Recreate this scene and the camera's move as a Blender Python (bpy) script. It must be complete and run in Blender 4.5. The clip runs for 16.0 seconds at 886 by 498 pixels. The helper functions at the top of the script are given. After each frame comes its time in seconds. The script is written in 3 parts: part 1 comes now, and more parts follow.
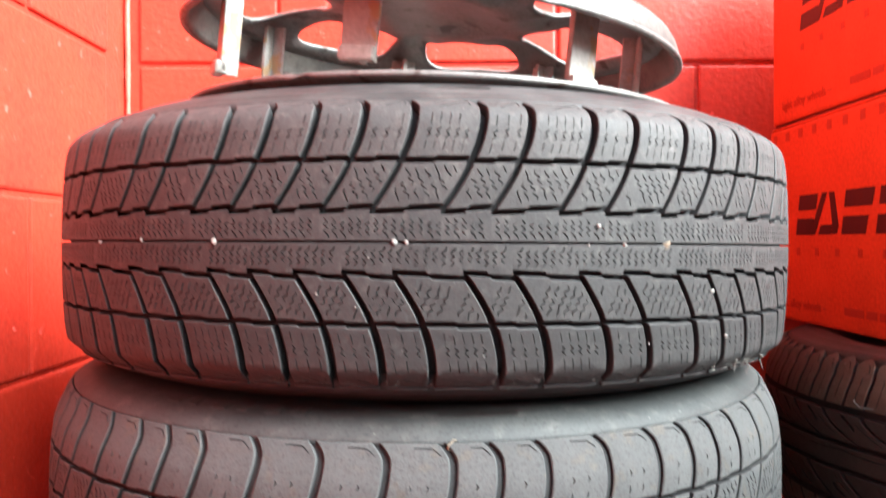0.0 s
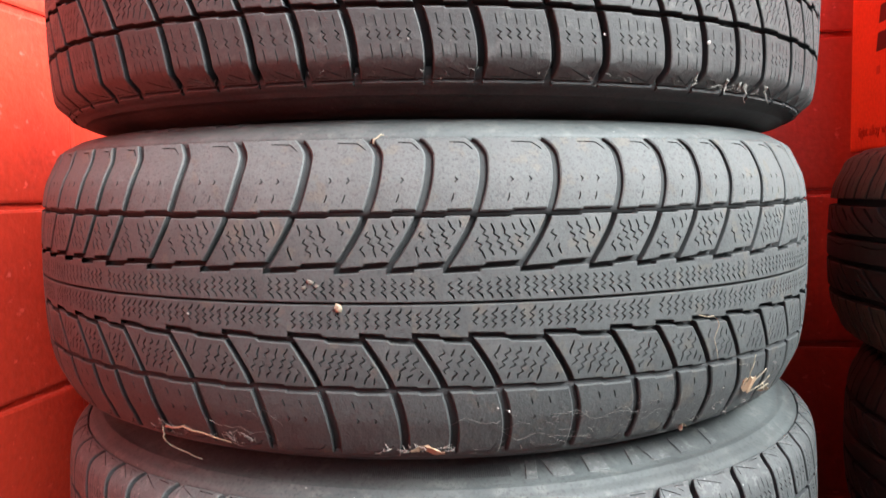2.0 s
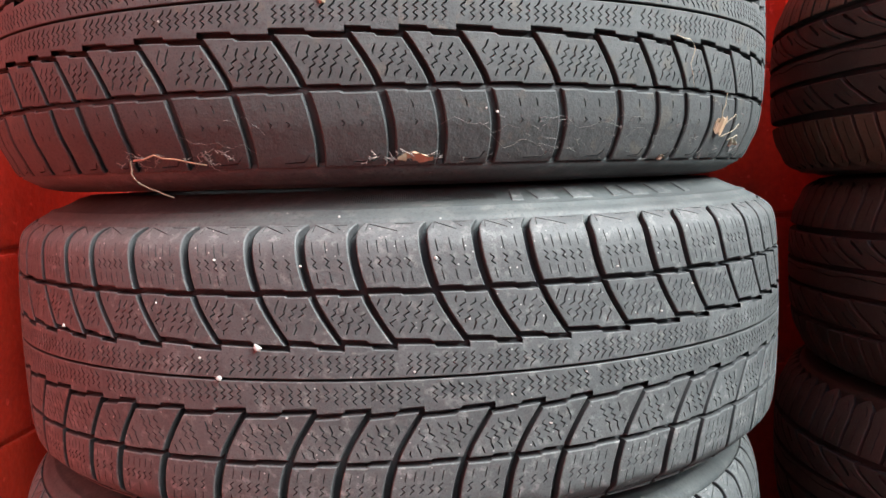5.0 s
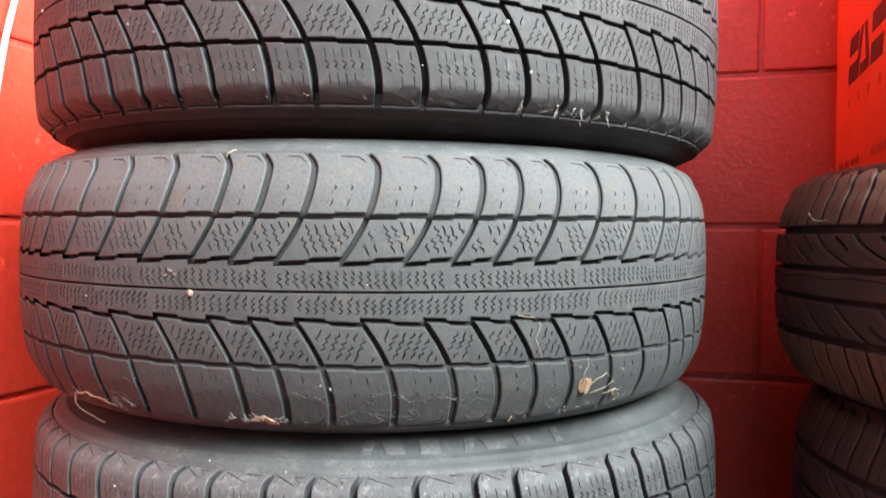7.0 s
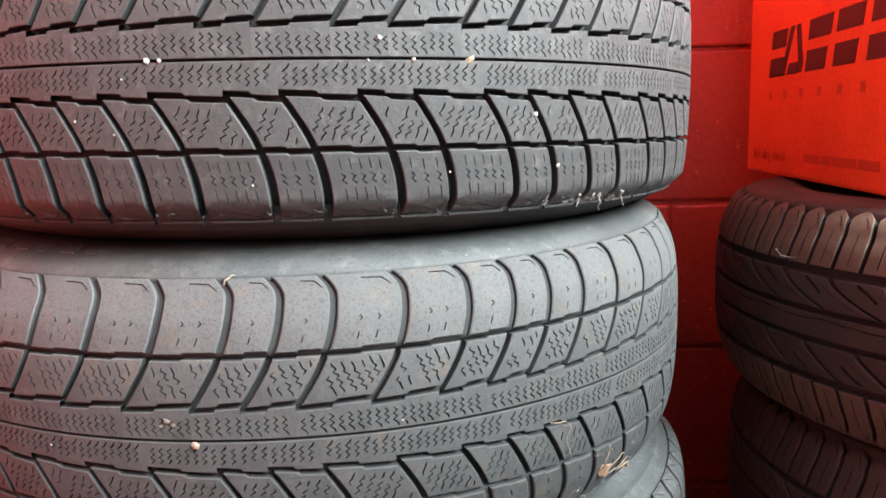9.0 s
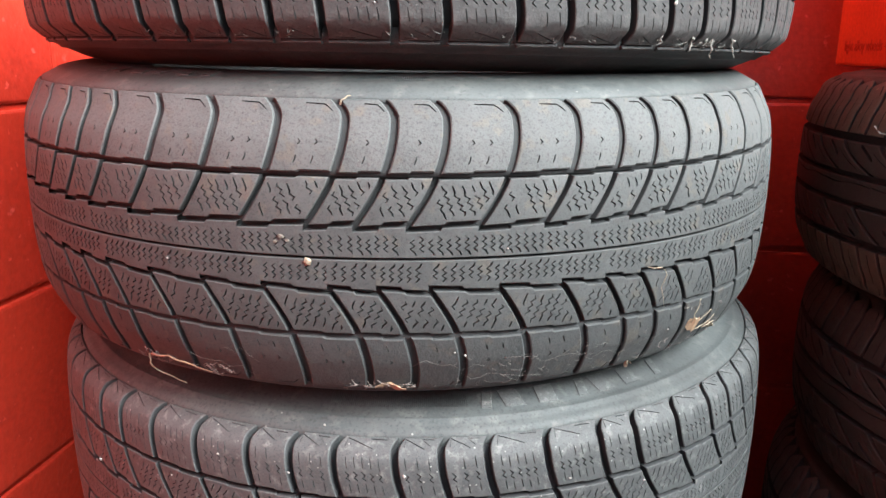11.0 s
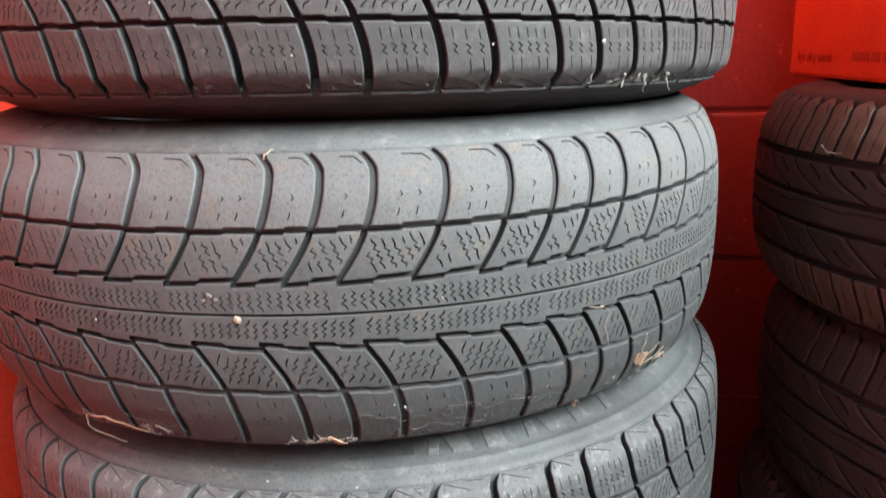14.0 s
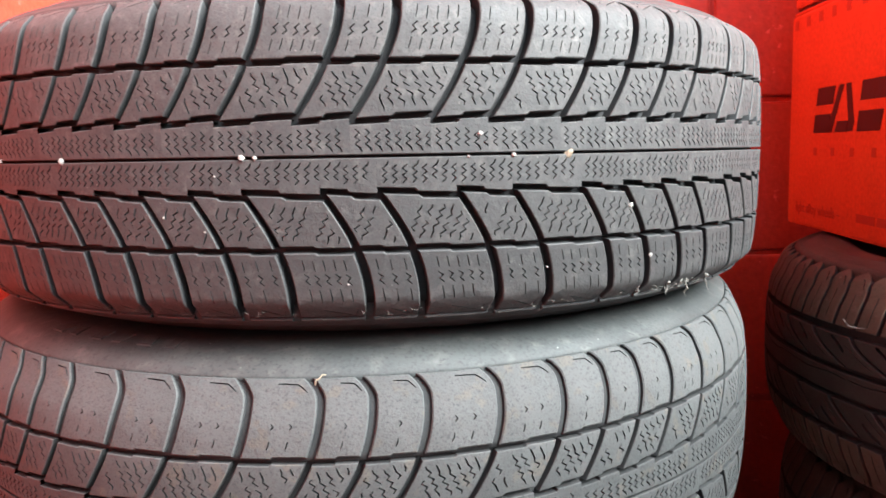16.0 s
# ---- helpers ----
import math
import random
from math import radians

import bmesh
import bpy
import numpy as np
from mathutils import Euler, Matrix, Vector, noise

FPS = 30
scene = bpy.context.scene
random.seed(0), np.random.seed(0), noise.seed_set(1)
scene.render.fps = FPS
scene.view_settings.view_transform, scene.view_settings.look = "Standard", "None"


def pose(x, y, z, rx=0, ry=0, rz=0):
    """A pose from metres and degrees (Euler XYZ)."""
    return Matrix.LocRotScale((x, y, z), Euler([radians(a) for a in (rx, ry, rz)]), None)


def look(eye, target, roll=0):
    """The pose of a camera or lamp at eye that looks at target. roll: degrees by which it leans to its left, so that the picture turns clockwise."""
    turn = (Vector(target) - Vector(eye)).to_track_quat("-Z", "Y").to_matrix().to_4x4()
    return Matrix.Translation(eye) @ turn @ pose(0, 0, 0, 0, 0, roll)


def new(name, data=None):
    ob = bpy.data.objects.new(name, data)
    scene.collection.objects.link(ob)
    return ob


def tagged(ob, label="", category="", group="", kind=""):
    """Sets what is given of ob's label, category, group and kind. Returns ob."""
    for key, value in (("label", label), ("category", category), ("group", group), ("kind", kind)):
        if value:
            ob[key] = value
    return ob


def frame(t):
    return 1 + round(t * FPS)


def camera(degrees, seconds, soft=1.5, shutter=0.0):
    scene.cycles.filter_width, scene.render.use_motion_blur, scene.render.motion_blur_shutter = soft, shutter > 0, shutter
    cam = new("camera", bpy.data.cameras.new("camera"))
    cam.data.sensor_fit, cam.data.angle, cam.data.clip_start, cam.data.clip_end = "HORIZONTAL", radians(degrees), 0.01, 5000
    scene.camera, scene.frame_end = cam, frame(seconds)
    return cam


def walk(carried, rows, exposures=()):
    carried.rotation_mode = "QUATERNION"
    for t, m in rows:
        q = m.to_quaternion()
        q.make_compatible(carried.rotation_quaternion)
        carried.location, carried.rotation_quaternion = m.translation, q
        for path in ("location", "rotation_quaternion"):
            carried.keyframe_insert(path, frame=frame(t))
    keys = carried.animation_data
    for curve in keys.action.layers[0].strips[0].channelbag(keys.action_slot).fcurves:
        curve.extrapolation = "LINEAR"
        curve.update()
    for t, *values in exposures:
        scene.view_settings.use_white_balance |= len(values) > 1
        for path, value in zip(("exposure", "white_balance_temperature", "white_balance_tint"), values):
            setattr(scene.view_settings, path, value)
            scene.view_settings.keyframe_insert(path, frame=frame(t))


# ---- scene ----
cam = camera(59.31, 16.0, soft=1.5, shutter=0.3)
# seconds, place in metres, turn in degrees
ROWS = [
    (0.0, 0.0021, 0.0034, 0.8770, 89.44, 0.18, 0.02),
    (0.5, 0.0381, 0.0285, 0.8315, 86.04, 0.91, -0.55),
    (1.0, 0.0745, 0.0388, 0.8092, 87.70, 1.39, 4.77),
    (1.5, 0.0893, 0.0417, 0.7657, 86.60, 2.18, 7.73),
    (2.0, 0.1024, 0.0400, 0.7340, 85.97, 0.95, 8.85),
    (2.5, 0.1057, 0.0350, 0.6935, 85.94, -0.23, 8.40),
    (3.0, 0.1122, 0.0286, 0.6545, 85.50, -1.88, 8.02),
    (3.2, 0.1137, 0.0275, 0.6332, 84.64, -1.84, 7.81),
    (5.3, 0.0648, 0.0355, 0.5814, 85.75, 2.01, 3.10),
    (5.5, 0.0934, 0.0394, 0.6120, 86.50, -0.23, 4.43),
    (6.0, 0.1905, 0.0493, 0.6527, 86.30, -1.04, 11.43),
    (6.5, 0.2511, 0.0338, 0.6576, 84.12, 0.52, 16.58),
    (7.0, 0.2795, 0.0157, 0.7119, 89.13, -0.44, 17.63),
    (7.5, 0.2599, 0.0136, 0.7536, 88.56, -1.61, 13.06),
    (8.0, 0.1974, 0.0253, 0.8178, 82.17, -1.54, 9.81),
    (8.5, 0.1733, 0.0439, 0.8532, 81.60, 0.61, 7.77),
    (9.0, 0.1599, 0.0461, 0.8405, 81.01, 1.64, 5.41),
    (9.5, 0.1448, 0.0531, 0.8273, 79.09, 0.99, 7.44),
    (10.0, 0.1419, 0.0508, 0.8112, 77.67, 1.08, 7.45),
    (10.2, 0.1355, 0.0455, 0.7975, 76.88, 0.94, 7.76),
    (12.3, 0.1184, 0.0178, 0.7832, 75.24, -1.86, 8.73),
    (12.5, 0.1250, 0.0193, 0.7799, 75.49, -1.51, 8.84),
    (13.0, 0.1212, 0.0265, 0.7726, 75.06, -1.65, 8.15),
    (13.5, 0.1269, 0.0398, 0.7744, 74.11, -0.66, 7.79),
    (14.0, 0.1496, 0.0453, 0.8119, 75.91, 1.58, 7.15),
    (14.5, 0.1527, 0.0419, 0.8484, 77.26, 1.76, 8.44),
    (15.0, 0.1365, 0.0408, 0.8804, 80.26, 1.54, 10.28),
    (15.5, 0.1179, 0.0514, 0.8914, 82.29, 0.36, 8.90),
    (16.0, 0.1064, 0.0596, 0.8790, 82.59, 1.62, 5.04),
]
walk(cam, [(t, pose(x, y, z, rx, ry, rz)) for t, x, y, z, rx, ry, rz in ROWS], [(t, e, 5900, 0) for t, e in ((0, 2.60), (3, 2.84), (5.5, 2.94), (7, 2.78), (9, 2.74), (10, 2.80), (12.5, 2.80), (13.5, 2.78), (15, 2.70), (16, 2.68))])

# ---- world, sun and exposure ----
world = bpy.data.worlds.new("world")
scene.world = world
world.use_nodes = True
wn, wl = world.node_tree.nodes, world.node_tree.links
sky = wn.new("ShaderNodeTexSky")
sky.sky_type, sky.sun_disc = "NISHITA", False
sky.sun_elevation, sky.sun_rotation = radians(38.5), radians(122.0)
sky.air_density, sky.dust_density = 1.0, 4.0
wl.new(sky.outputs[0], wn["Background"].inputs[0])
wn["Background"].inputs[1].default_value = 0.075
sun = new("sun", bpy.data.lights.new("sun", "SUN"))
sun.data.energy, sun.data.angle, sun.data.color = 5.0, radians(42), (1.0, 0.98, 0.97)
sun.matrix_basis = look((1.55, -0.97, 1.455), (0, 0, 0))


# ---- materials ----
def material(name, base, rough, second=None, scale=30.0, mix=(0.4, 0.65), grain=400.0, bump=0.15, metal=0.0,
             spots=None, spot_scale=120.0, spot_cut=0.62, vary=0.0, dist=0.001, gloss=0.5,
             dust=None, dust_scale=260.0, dust_size=0.10, lumps=0.0):
    """A painted, moulded or printed surface: two tones in patches, fine grain, and optional small spots."""
    m = bpy.data.materials.new(name)
    m.use_nodes = True
    n, l = m.node_tree.nodes, m.node_tree.links
    b = n["Principled BSDF"]
    b.inputs["Metallic"].default_value = metal
    b.inputs["Specular IOR Level"].default_value = gloss
    co = n.new("ShaderNodeTexCoord")
    place = co.outputs["Object"]
    if vary:
        which, shift = n.new("ShaderNodeObjectInfo"), n.new("ShaderNodeVectorMath")
        shift.operation = "MULTIPLY_ADD"
        shift.inputs[1].default_value = (7.3, 11.9, 5.1)
        l.new(which.outputs["Random"], shift.inputs[0])
        l.new(place, shift.inputs[2])
        place = shift.outputs[0]

    def noise_tex(s, detail):
        t = n.new("ShaderNodeTexNoise")
        t.inputs["Scale"].default_value, t.inputs["Detail"].default_value = s, detail
        l.new(place if s > 60 else co.outputs["Object"], t.inputs["Vector"])
        return t

    def ramp(src, lo, hi):
        r = n.new("ShaderNodeMapRange")
        r.inputs["From Min"].default_value, r.inputs["From Max"].default_value = lo, hi
        l.new(src, r.inputs["Value"])
        return r.outputs[0]

    def mixed(fac, a, c):
        x = n.new("ShaderNodeMix")
        x.data_type = "RGBA"
        l.new(fac, x.inputs[0])
        for sock, v in ((x.inputs[6], a), (x.inputs[7], c)):
            if isinstance(v, tuple):
                sock.default_value = (*v, 1)
            else:
                l.new(v, sock)
        return x.outputs[2]

    patches = noise_tex(scale, 6)
    col = mixed(ramp(patches.outputs[0], *mix), base, second or tuple(c * 0.8 for c in base))
    fine = noise_tex(grain, 3)
    col = mixed(ramp(fine.outputs[0], 0.3, 0.8), col, tuple(min(1, c * 1.25 + 0.004) for c in base))
    if spots:
        sp = noise_tex(spot_scale, 4)
        col = mixed(ramp(sp.outputs[0], spot_cut, spot_cut + 0.06), col, spots)
    if dust:
        vo = n.new("ShaderNodeTexVoronoi")
        vo.inputs["Scale"].default_value = dust_scale
        l.new(place, vo.inputs["Vector"])
        near = ramp(vo.outputs["Distance"], dust_size, dust_size * 0.6)
        sep = n.new("ShaderNodeSeparateColor")
        l.new(vo.outputs["Color"], sep.inputs[0])
        some = ramp(sep.outputs[0], 0.70, 0.90)
        mul = n.new("ShaderNodeMath")
        mul.operation = "MULTIPLY"
        l.new(near, mul.inputs[0])
        l.new(some, mul.inputs[1])
        col = mixed(mul.outputs[0], col, dust)
        scuff = noise_tex(dust_scale * 0.8, 9)
        col = mixed(ramp(scuff.outputs[0], 0.54, 0.90), col, tuple(0.62 * c for c in dust))
        pits = noise_tex(dust_scale * 4.0, 5)
        col = mixed(ramp(pits.outputs[0], 0.48, 0.28), col, tuple(0.75 * c for c in base))
        wide = noise_tex(9.0, 5)
        shade = n.new("ShaderNodeMix")
        shade.data_type, shade.blend_type = "RGBA", "MULTIPLY"
        shade.inputs[0].default_value = 1.0
        l.new(col, shade.inputs[6])
        l.new(mixed(ramp(wide.outputs[0], 0.36, 0.62), (0.66, 0.645, 0.63), (1.14, 1.115, 1.08)), shade.inputs[7])
        col = shade.outputs[2]
    if vary:
        info = n.new("ShaderNodeObjectInfo")
        hsv = n.new("ShaderNodeHueSaturation")
        r = n.new("ShaderNodeMapRange")
        r.inputs["To Min"].default_value, r.inputs["To Max"].default_value = 1 - vary, 1 + vary
        l.new(info.outputs["Random"], r.inputs["Value"])
        l.new(r.outputs[0], hsv.inputs["Value"])
        l.new(col, hsv.inputs["Color"])
        col = hsv.outputs[0]
    l.new(col, b.inputs["Base Color"])
    rr = n.new("ShaderNodeMapRange")
    rr.inputs["To Min"].default_value, rr.inputs["To Max"].default_value = rough - 0.09, rough + 0.09
    l.new(patches.outputs[0], rr.inputs["Value"])
    l.new(rr.outputs[0], b.inputs["Roughness"])
    bp = n.new("ShaderNodeBump")
    bp.inputs["Strength"].default_value, bp.inputs["Distance"].default_value = bump, dist
    if lumps:
        soft = noise_tex(grain * 0.22, 4)
        add = n.new("ShaderNodeMath")
        add.operation = "MULTIPLY_ADD"
        add.inputs[1].default_value = lumps
        l.new(soft.outputs[0], add.inputs[0])
        l.new(fine.outputs[0], add.inputs[2])
        l.new(add.outputs[0], bp.inputs["Height"])
    else:
        l.new(fine.outputs[0], bp.inputs["Height"])
    l.new(bp.outputs[0], b.inputs["Normal"])
    return m


RED = material("red_wall_paint", (0.45, 0.032, 0.015), 0.38, (0.39, 0.024, 0.013), 9, grain=130, bump=0.5, dist=0.0016,
               spots=(0.70, 0.10, 0.075), spot_scale=75, spot_cut=0.66, vary=0.05)
RUBBER_A = material("dark_tread_rubber", (0.0396, 0.0396, 0.0408), 0.60, (0.0576, 0.0552, 0.0552), 45, grain=900, bump=0.25, lumps=2.2, dust=(0.16, 0.155, 0.15), dust_scale=230, gloss=0.22, dist=0.0009, vary=0.04)
RUBBER_B = material("grey_worn_rubber", (0.0408, 0.0432, 0.0444), 0.70, (0.0588, 0.0600, 0.0612), 30, grain=900, bump=0.25, lumps=2.2, dust=(0.085, 0.085, 0.083), dust_size=0.07, dust_scale=200, gloss=0.15, dist=0.0009,
                    spots=(0.064, 0.060, 0.055), spot_scale=80, spot_cut=0.60, vary=0.03)
RUBBER_C = material("dusty_grey_rubber", (0.0408, 0.0432, 0.0444), 0.62, (0.0588, 0.0612, 0.0636), 40, grain=900, bump=0.25, lumps=2.2, dust=(0.26, 0.26, 0.255), dust_size=0.15, dust_scale=240, gloss=0.22, dist=0.0009,
                    spots=(0.10, 0.098, 0.095), spot_scale=210, spot_cut=0.70, vary=0.04)
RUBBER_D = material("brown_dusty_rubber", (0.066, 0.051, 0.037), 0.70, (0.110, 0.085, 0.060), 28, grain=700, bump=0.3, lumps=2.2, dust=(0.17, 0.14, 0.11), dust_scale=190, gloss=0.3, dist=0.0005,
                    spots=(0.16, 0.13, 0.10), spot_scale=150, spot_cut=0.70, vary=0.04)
# RUBBER_D's brown darkened to stand in for shade on inner blocks and lower tyres
RUBBER_E = material("shaded_brown_rubber", (0.024, 0.020, 0.017), 0.66, (0.038, 0.030, 0.024), 28, grain=700, bump=0.3, lumps=2.2, dust=(0.07, 0.06, 0.05), dust_scale=190, gloss=0.3, dist=0.0005, vary=0.04)
WALL_A = material("dark_sidewall_rubber", (0.0312, 0.0312, 0.0324), 0.58, (0.0576, 0.0576, 0.0588), 35, grain=600, bump=0.2, lumps=2.2, dust=(0.12, 0.12, 0.115), dust_scale=160, gloss=0.22, dist=0.0009)
WALL_B = material("grey_sidewall_rubber", (0.0312, 0.0348, 0.0360), 0.62, (0.0516, 0.0540, 0.0540), 22, grain=600, bump=0.2, lumps=2.2, dust=(0.15, 0.15, 0.145), dust_scale=120, gloss=0.22, dist=0.0009)
WALL_D = material("brown_sidewall_rubber", (0.050, 0.042, 0.036), 0.66, (0.085, 0.070, 0.058), 25, grain=600, bump=0.2, lumps=2.2, dust=(0.16, 0.135, 0.11), dust_scale=150, gloss=0.22, dist=0.0009)
# groove rubber without dust; recess shade is put into its dark colour
BASE_RUBBER = material("shaded_recess_rubber", (0.022, 0.022, 0.023), 0.85, (0.032, 0.032, 0.032), 60, grain=700, bump=0.2, gloss=0.15, dist=0.0004)
GROOVE_B = material("shaded_grey_groove_rubber", (0.019, 0.0195, 0.020), 0.85, (0.028, 0.028, 0.028), 60, grain=700, bump=0.2, gloss=0.15, dist=0.0007)
CARTON = material("orange_red_carton", (0.60, 0.062, 0.010), 0.5, (0.53, 0.046, 0.009), 14, grain=220, bump=0.2, dist=0.0006)
INK = material("maroon_ink_and_seam_shadow", (0.045, 0.006, 0.008), 0.5, (0.075, 0.010, 0.010), 60)
INK_THIN = material("brown_red_ink", (0.36, 0.028, 0.011), 0.5, (0.44, 0.036, 0.012), 80)
SILVER = material("silver_hubcap_plastic", (0.16, 0.155, 0.148), 0.45, (0.072, 0.064, 0.056), 24, grain=300, bump=0.12, metal=0.2,
                  spots=(0.055, 0.042, 0.034), spot_scale=38, spot_cut=0.60)
CLIP = material("grey_clip_plastic", (0.27, 0.26, 0.24), 0.5, (0.20, 0.185, 0.165), 40, grain=300, bump=0.12, spots=(0.30, 0.20, 0.11), spot_scale=60, spot_cut=0.60)
GRIME = material("grimy_rim_plastic", (0.085, 0.078, 0.070), 0.5, (0.032, 0.028, 0.025), 50, grain=300, bump=0.15)
CABLE = material("white_cable_sheath", (0.75, 0.74, 0.70), 0.45, (0.62, 0.60, 0.56), 60)
WHITE = material("white_fleck", (0.23, 0.225, 0.21), 0.85, (0.15, 0.14, 0.125), 300)
STRAW = material("pale_straw", (0.17, 0.138, 0.098), 0.8, (0.11, 0.085, 0.055), 200)
FLUFF = material("grey_white_fluff", (0.12, 0.112, 0.10), 0.9, (0.07, 0.065, 0.058), 200)
LEAF = material("dry_leaf", (0.21, 0.14, 0.085), 0.7, (0.28, 0.21, 0.14), 150)
WEB = material("grey_cobweb", (0.07, 0.063, 0.056), 0.8, (0.05, 0.044, 0.04), 200)
CONCRETE = material("stained_concrete", (0.06, 0.057, 0.053), 0.8, (0.04, 0.038, 0.035), 4, grain=120, bump=0.4, dist=0.002)
PLASTER = material("pale_plaster", (0.45, 0.44, 0.42), 0.8, (0.38, 0.37, 0.35), 3, grain=120, bump=0.3)


# ---- building helpers ----
from mathutils.geometry import delaunay_2d_cdt


def mesh_from(name, verts, faces, mat, smooth=None):
    me = bpy.data.meshes.new(name)
    me.from_pydata(verts, [], faces)
    me.materials.append(mat)
    if smooth is not None:
        me.polygons.foreach_set("use_smooth", [smooth] * len(faces) if isinstance(smooth, bool) else smooth)
    me.update()
    return me


def child(name, me, parent, label="", m=None):
    ob = new(name, me)
    ob.parent = parent
    if m is not None:
        ob.matrix_basis = m
    return tagged(ob, label)


def part(name, bm, mat, parent=None, label="", smooth=False):
    me = bpy.data.meshes.new(name)
    bm.to_mesh(me)
    bm.free()
    me.materials.append(mat)
    me.polygons.foreach_set("use_smooth", [smooth] * len(me.polygons))
    ob = new(name, me)
    if parent:
        ob.parent = parent
    return tagged(ob, label)


def box_bm(lo, hi, bevel=0.0, segments=2):
    bm = bmesh.new()
    bmesh.ops.create_cube(bm, size=1)
    for v in bm.verts:
        v.co = [lo[i] + (v.co[i] + .5) * (hi[i] - lo[i]) for i in range(3)]
    if bevel:
        bmesh.ops.bevel(bm, geom=bm.edges[:], offset=bevel, segments=segments, profile=0.6, affect="EDGES")
    return bm


def tube(points, radii, sides=6):
    """Verts and faces of a bent tube through the points."""
    pts = [Vector(p) for p in points]
    verts, faces = [], []
    for i, p in enumerate(pts):
        d = (pts[min(i + 1, len(pts) - 1)] - pts[max(i - 1, 0)]).normalized()
        a = d.orthogonal().normalized()
        b = d.cross(a)
        for k in range(sides):
            t = 2 * math.pi * k / sides
            verts.append(p + (a * math.cos(t) + b * math.sin(t)) * radii[i])
    for i in range(len(pts) - 1):
        for k in range(sides):
            q = (k + 1) % sides
            faces.append((i * sides + k, i * sides + q, (i + 1) * sides + q, (i + 1) * sides + k))
    faces.append(tuple(reversed(range(sides))))
    faces.append(tuple(range((len(pts) - 1) * sides, len(pts) * sides)))
    return verts, faces


# ---- tyre cross-section ----
class Section:
    """The outer curve of a tyre, by the distance s in mm from its middle: radius, height and outward normal."""

    def __init__(self, R, half, round_drop, square=False, soft_top=0):
        k = half / 97.5
        pts = [(0, 0), (30, .6), (50, 1.8 * round_drop), (64, 3.8 * round_drop), (75, 8 * round_drop), (83.5, 14.5), (89.5, 22), (94, 33),
               (96.6, 46), (97.5, 60), (96, 75), (91, 90), (83, 102), (78, 108), (72, 112)]
        if square:
            pts[2:8] = [(50, 1.5), (65, 2.8), (73.2, 4.2), (74.8, 5.4), (77.2, 8.4), (81.0, 12.6), (84.6, 18), (88.6, 28)]
        pts = [(a * k, b) for a, b in pts]
        upper = pts
        if square and soft_top:
            upper = pts[:2] + [(a * k, b) for a, b in ((50, 1.5), (65, 3.0), (72.4, 5.0), (76.6, 8.4), (81, 14.5), (85, 22), (89, 31), (93.5, 42))] + pts[10:]
        lower = pts
        if soft_top < 0:
            upper, lower = pts, upper
        pts = [(-a, b) for a, b in reversed(lower[1:])] + upper
        for _ in range(3):
            out = [pts[0]]
            for (a, b), (c, d) in zip(pts, pts[1:]):
                out += [(.75 * a + .25 * c, .75 * b + .25 * d), (.25 * a + .75 * c, .25 * b + .75 * d)]
            pts = out + [pts[-1]]
        p = np.array(pts)
        self.v, self.r = p[:, 0], R * 1000 - p[:, 1]
        s = np.concatenate([[0], np.cumsum(np.hypot(np.diff(self.v), np.diff(self.r)))])
        self.s = s - np.interp(0, self.v, s)
        self.r += R * 1000 - np.interp(0, self.v, self.r)
        dv, dr = np.gradient(self.v, self.s), np.gradient(self.r, self.s)
        q = np.hypot(dv, dr)
        self.nv, self.nr = -dr / q, dv / q
        self.R = R * 1000
        self.end = self.s[-1]

    def at(self, u, s, h):
        """The place, in metres, u mm round the tread, s mm across it and h mm out of it."""
        r = np.interp(s, self.s, self.r) + h * np.interp(s, self.s, self.nr)
        v = np.interp(s, self.s, self.v) + h * np.interp(s, self.s, self.nv)
        t = u / self.R
        return (r * math.sin(t) / 1000, -r * math.cos(t) / 1000, v / 1000)


def inset(poly, b):
    """The polygon (counter-clockwise) drawn in by b."""
    out, n = [], len(poly)
    for i in range(n):
        p, q, r = Vector(poly[i - 1]), Vector(poly[i]), Vector(poly[(i + 1) % n])
        e, g = (q - p).normalized(), (r - q).normalized()
        a, c = Vector((-e.y, e.x)), Vector((-g.y, g.x))
        m = a + c
        m = m / max(m.length_squared * 0.5, 0.5)
        out.append(q + m * b)
    return out


def slit(line, w):
    """A thin closed polygon along a line: a sipe."""
    left, right, n = [], [], len(line)
    for i, p in enumerate(line):
        a, b = Vector(line[max(i - 1, 0)]), Vector(line[min(i + 1, n - 1)])
        d = (b - a).normalized()
        o = Vector((-d.y, d.x)) * (w / 2 if 0 < i < n - 1 else w / 3.2)
        left.append(Vector(p) + o)
        right.append(Vector(p) - o)
    return right + left[::-1]


def within(poly, x, y):
    """Whether a place lies inside a closed outline."""
    hit = False
    for i in range(len(poly)):
        (x0, y0), (x1, y1) = poly[i - 1], poly[i]
        if (y0 > y) != (y1 > y) and x < (x1 - x0) * (y - y0) / (y1 - y0) + x0:
            hit = not hit
    return hit


def runs(line, poly, least=3):
    """The stretches of a line that lie inside an outline."""
    out, run = [], []
    for p in line:
        if within(poly, *p):
            run.append(p)
        else:
            if len(run) >= least:
                out.append(run)
            run = []
    if len(run) >= least:
        out.append(run)
    return out


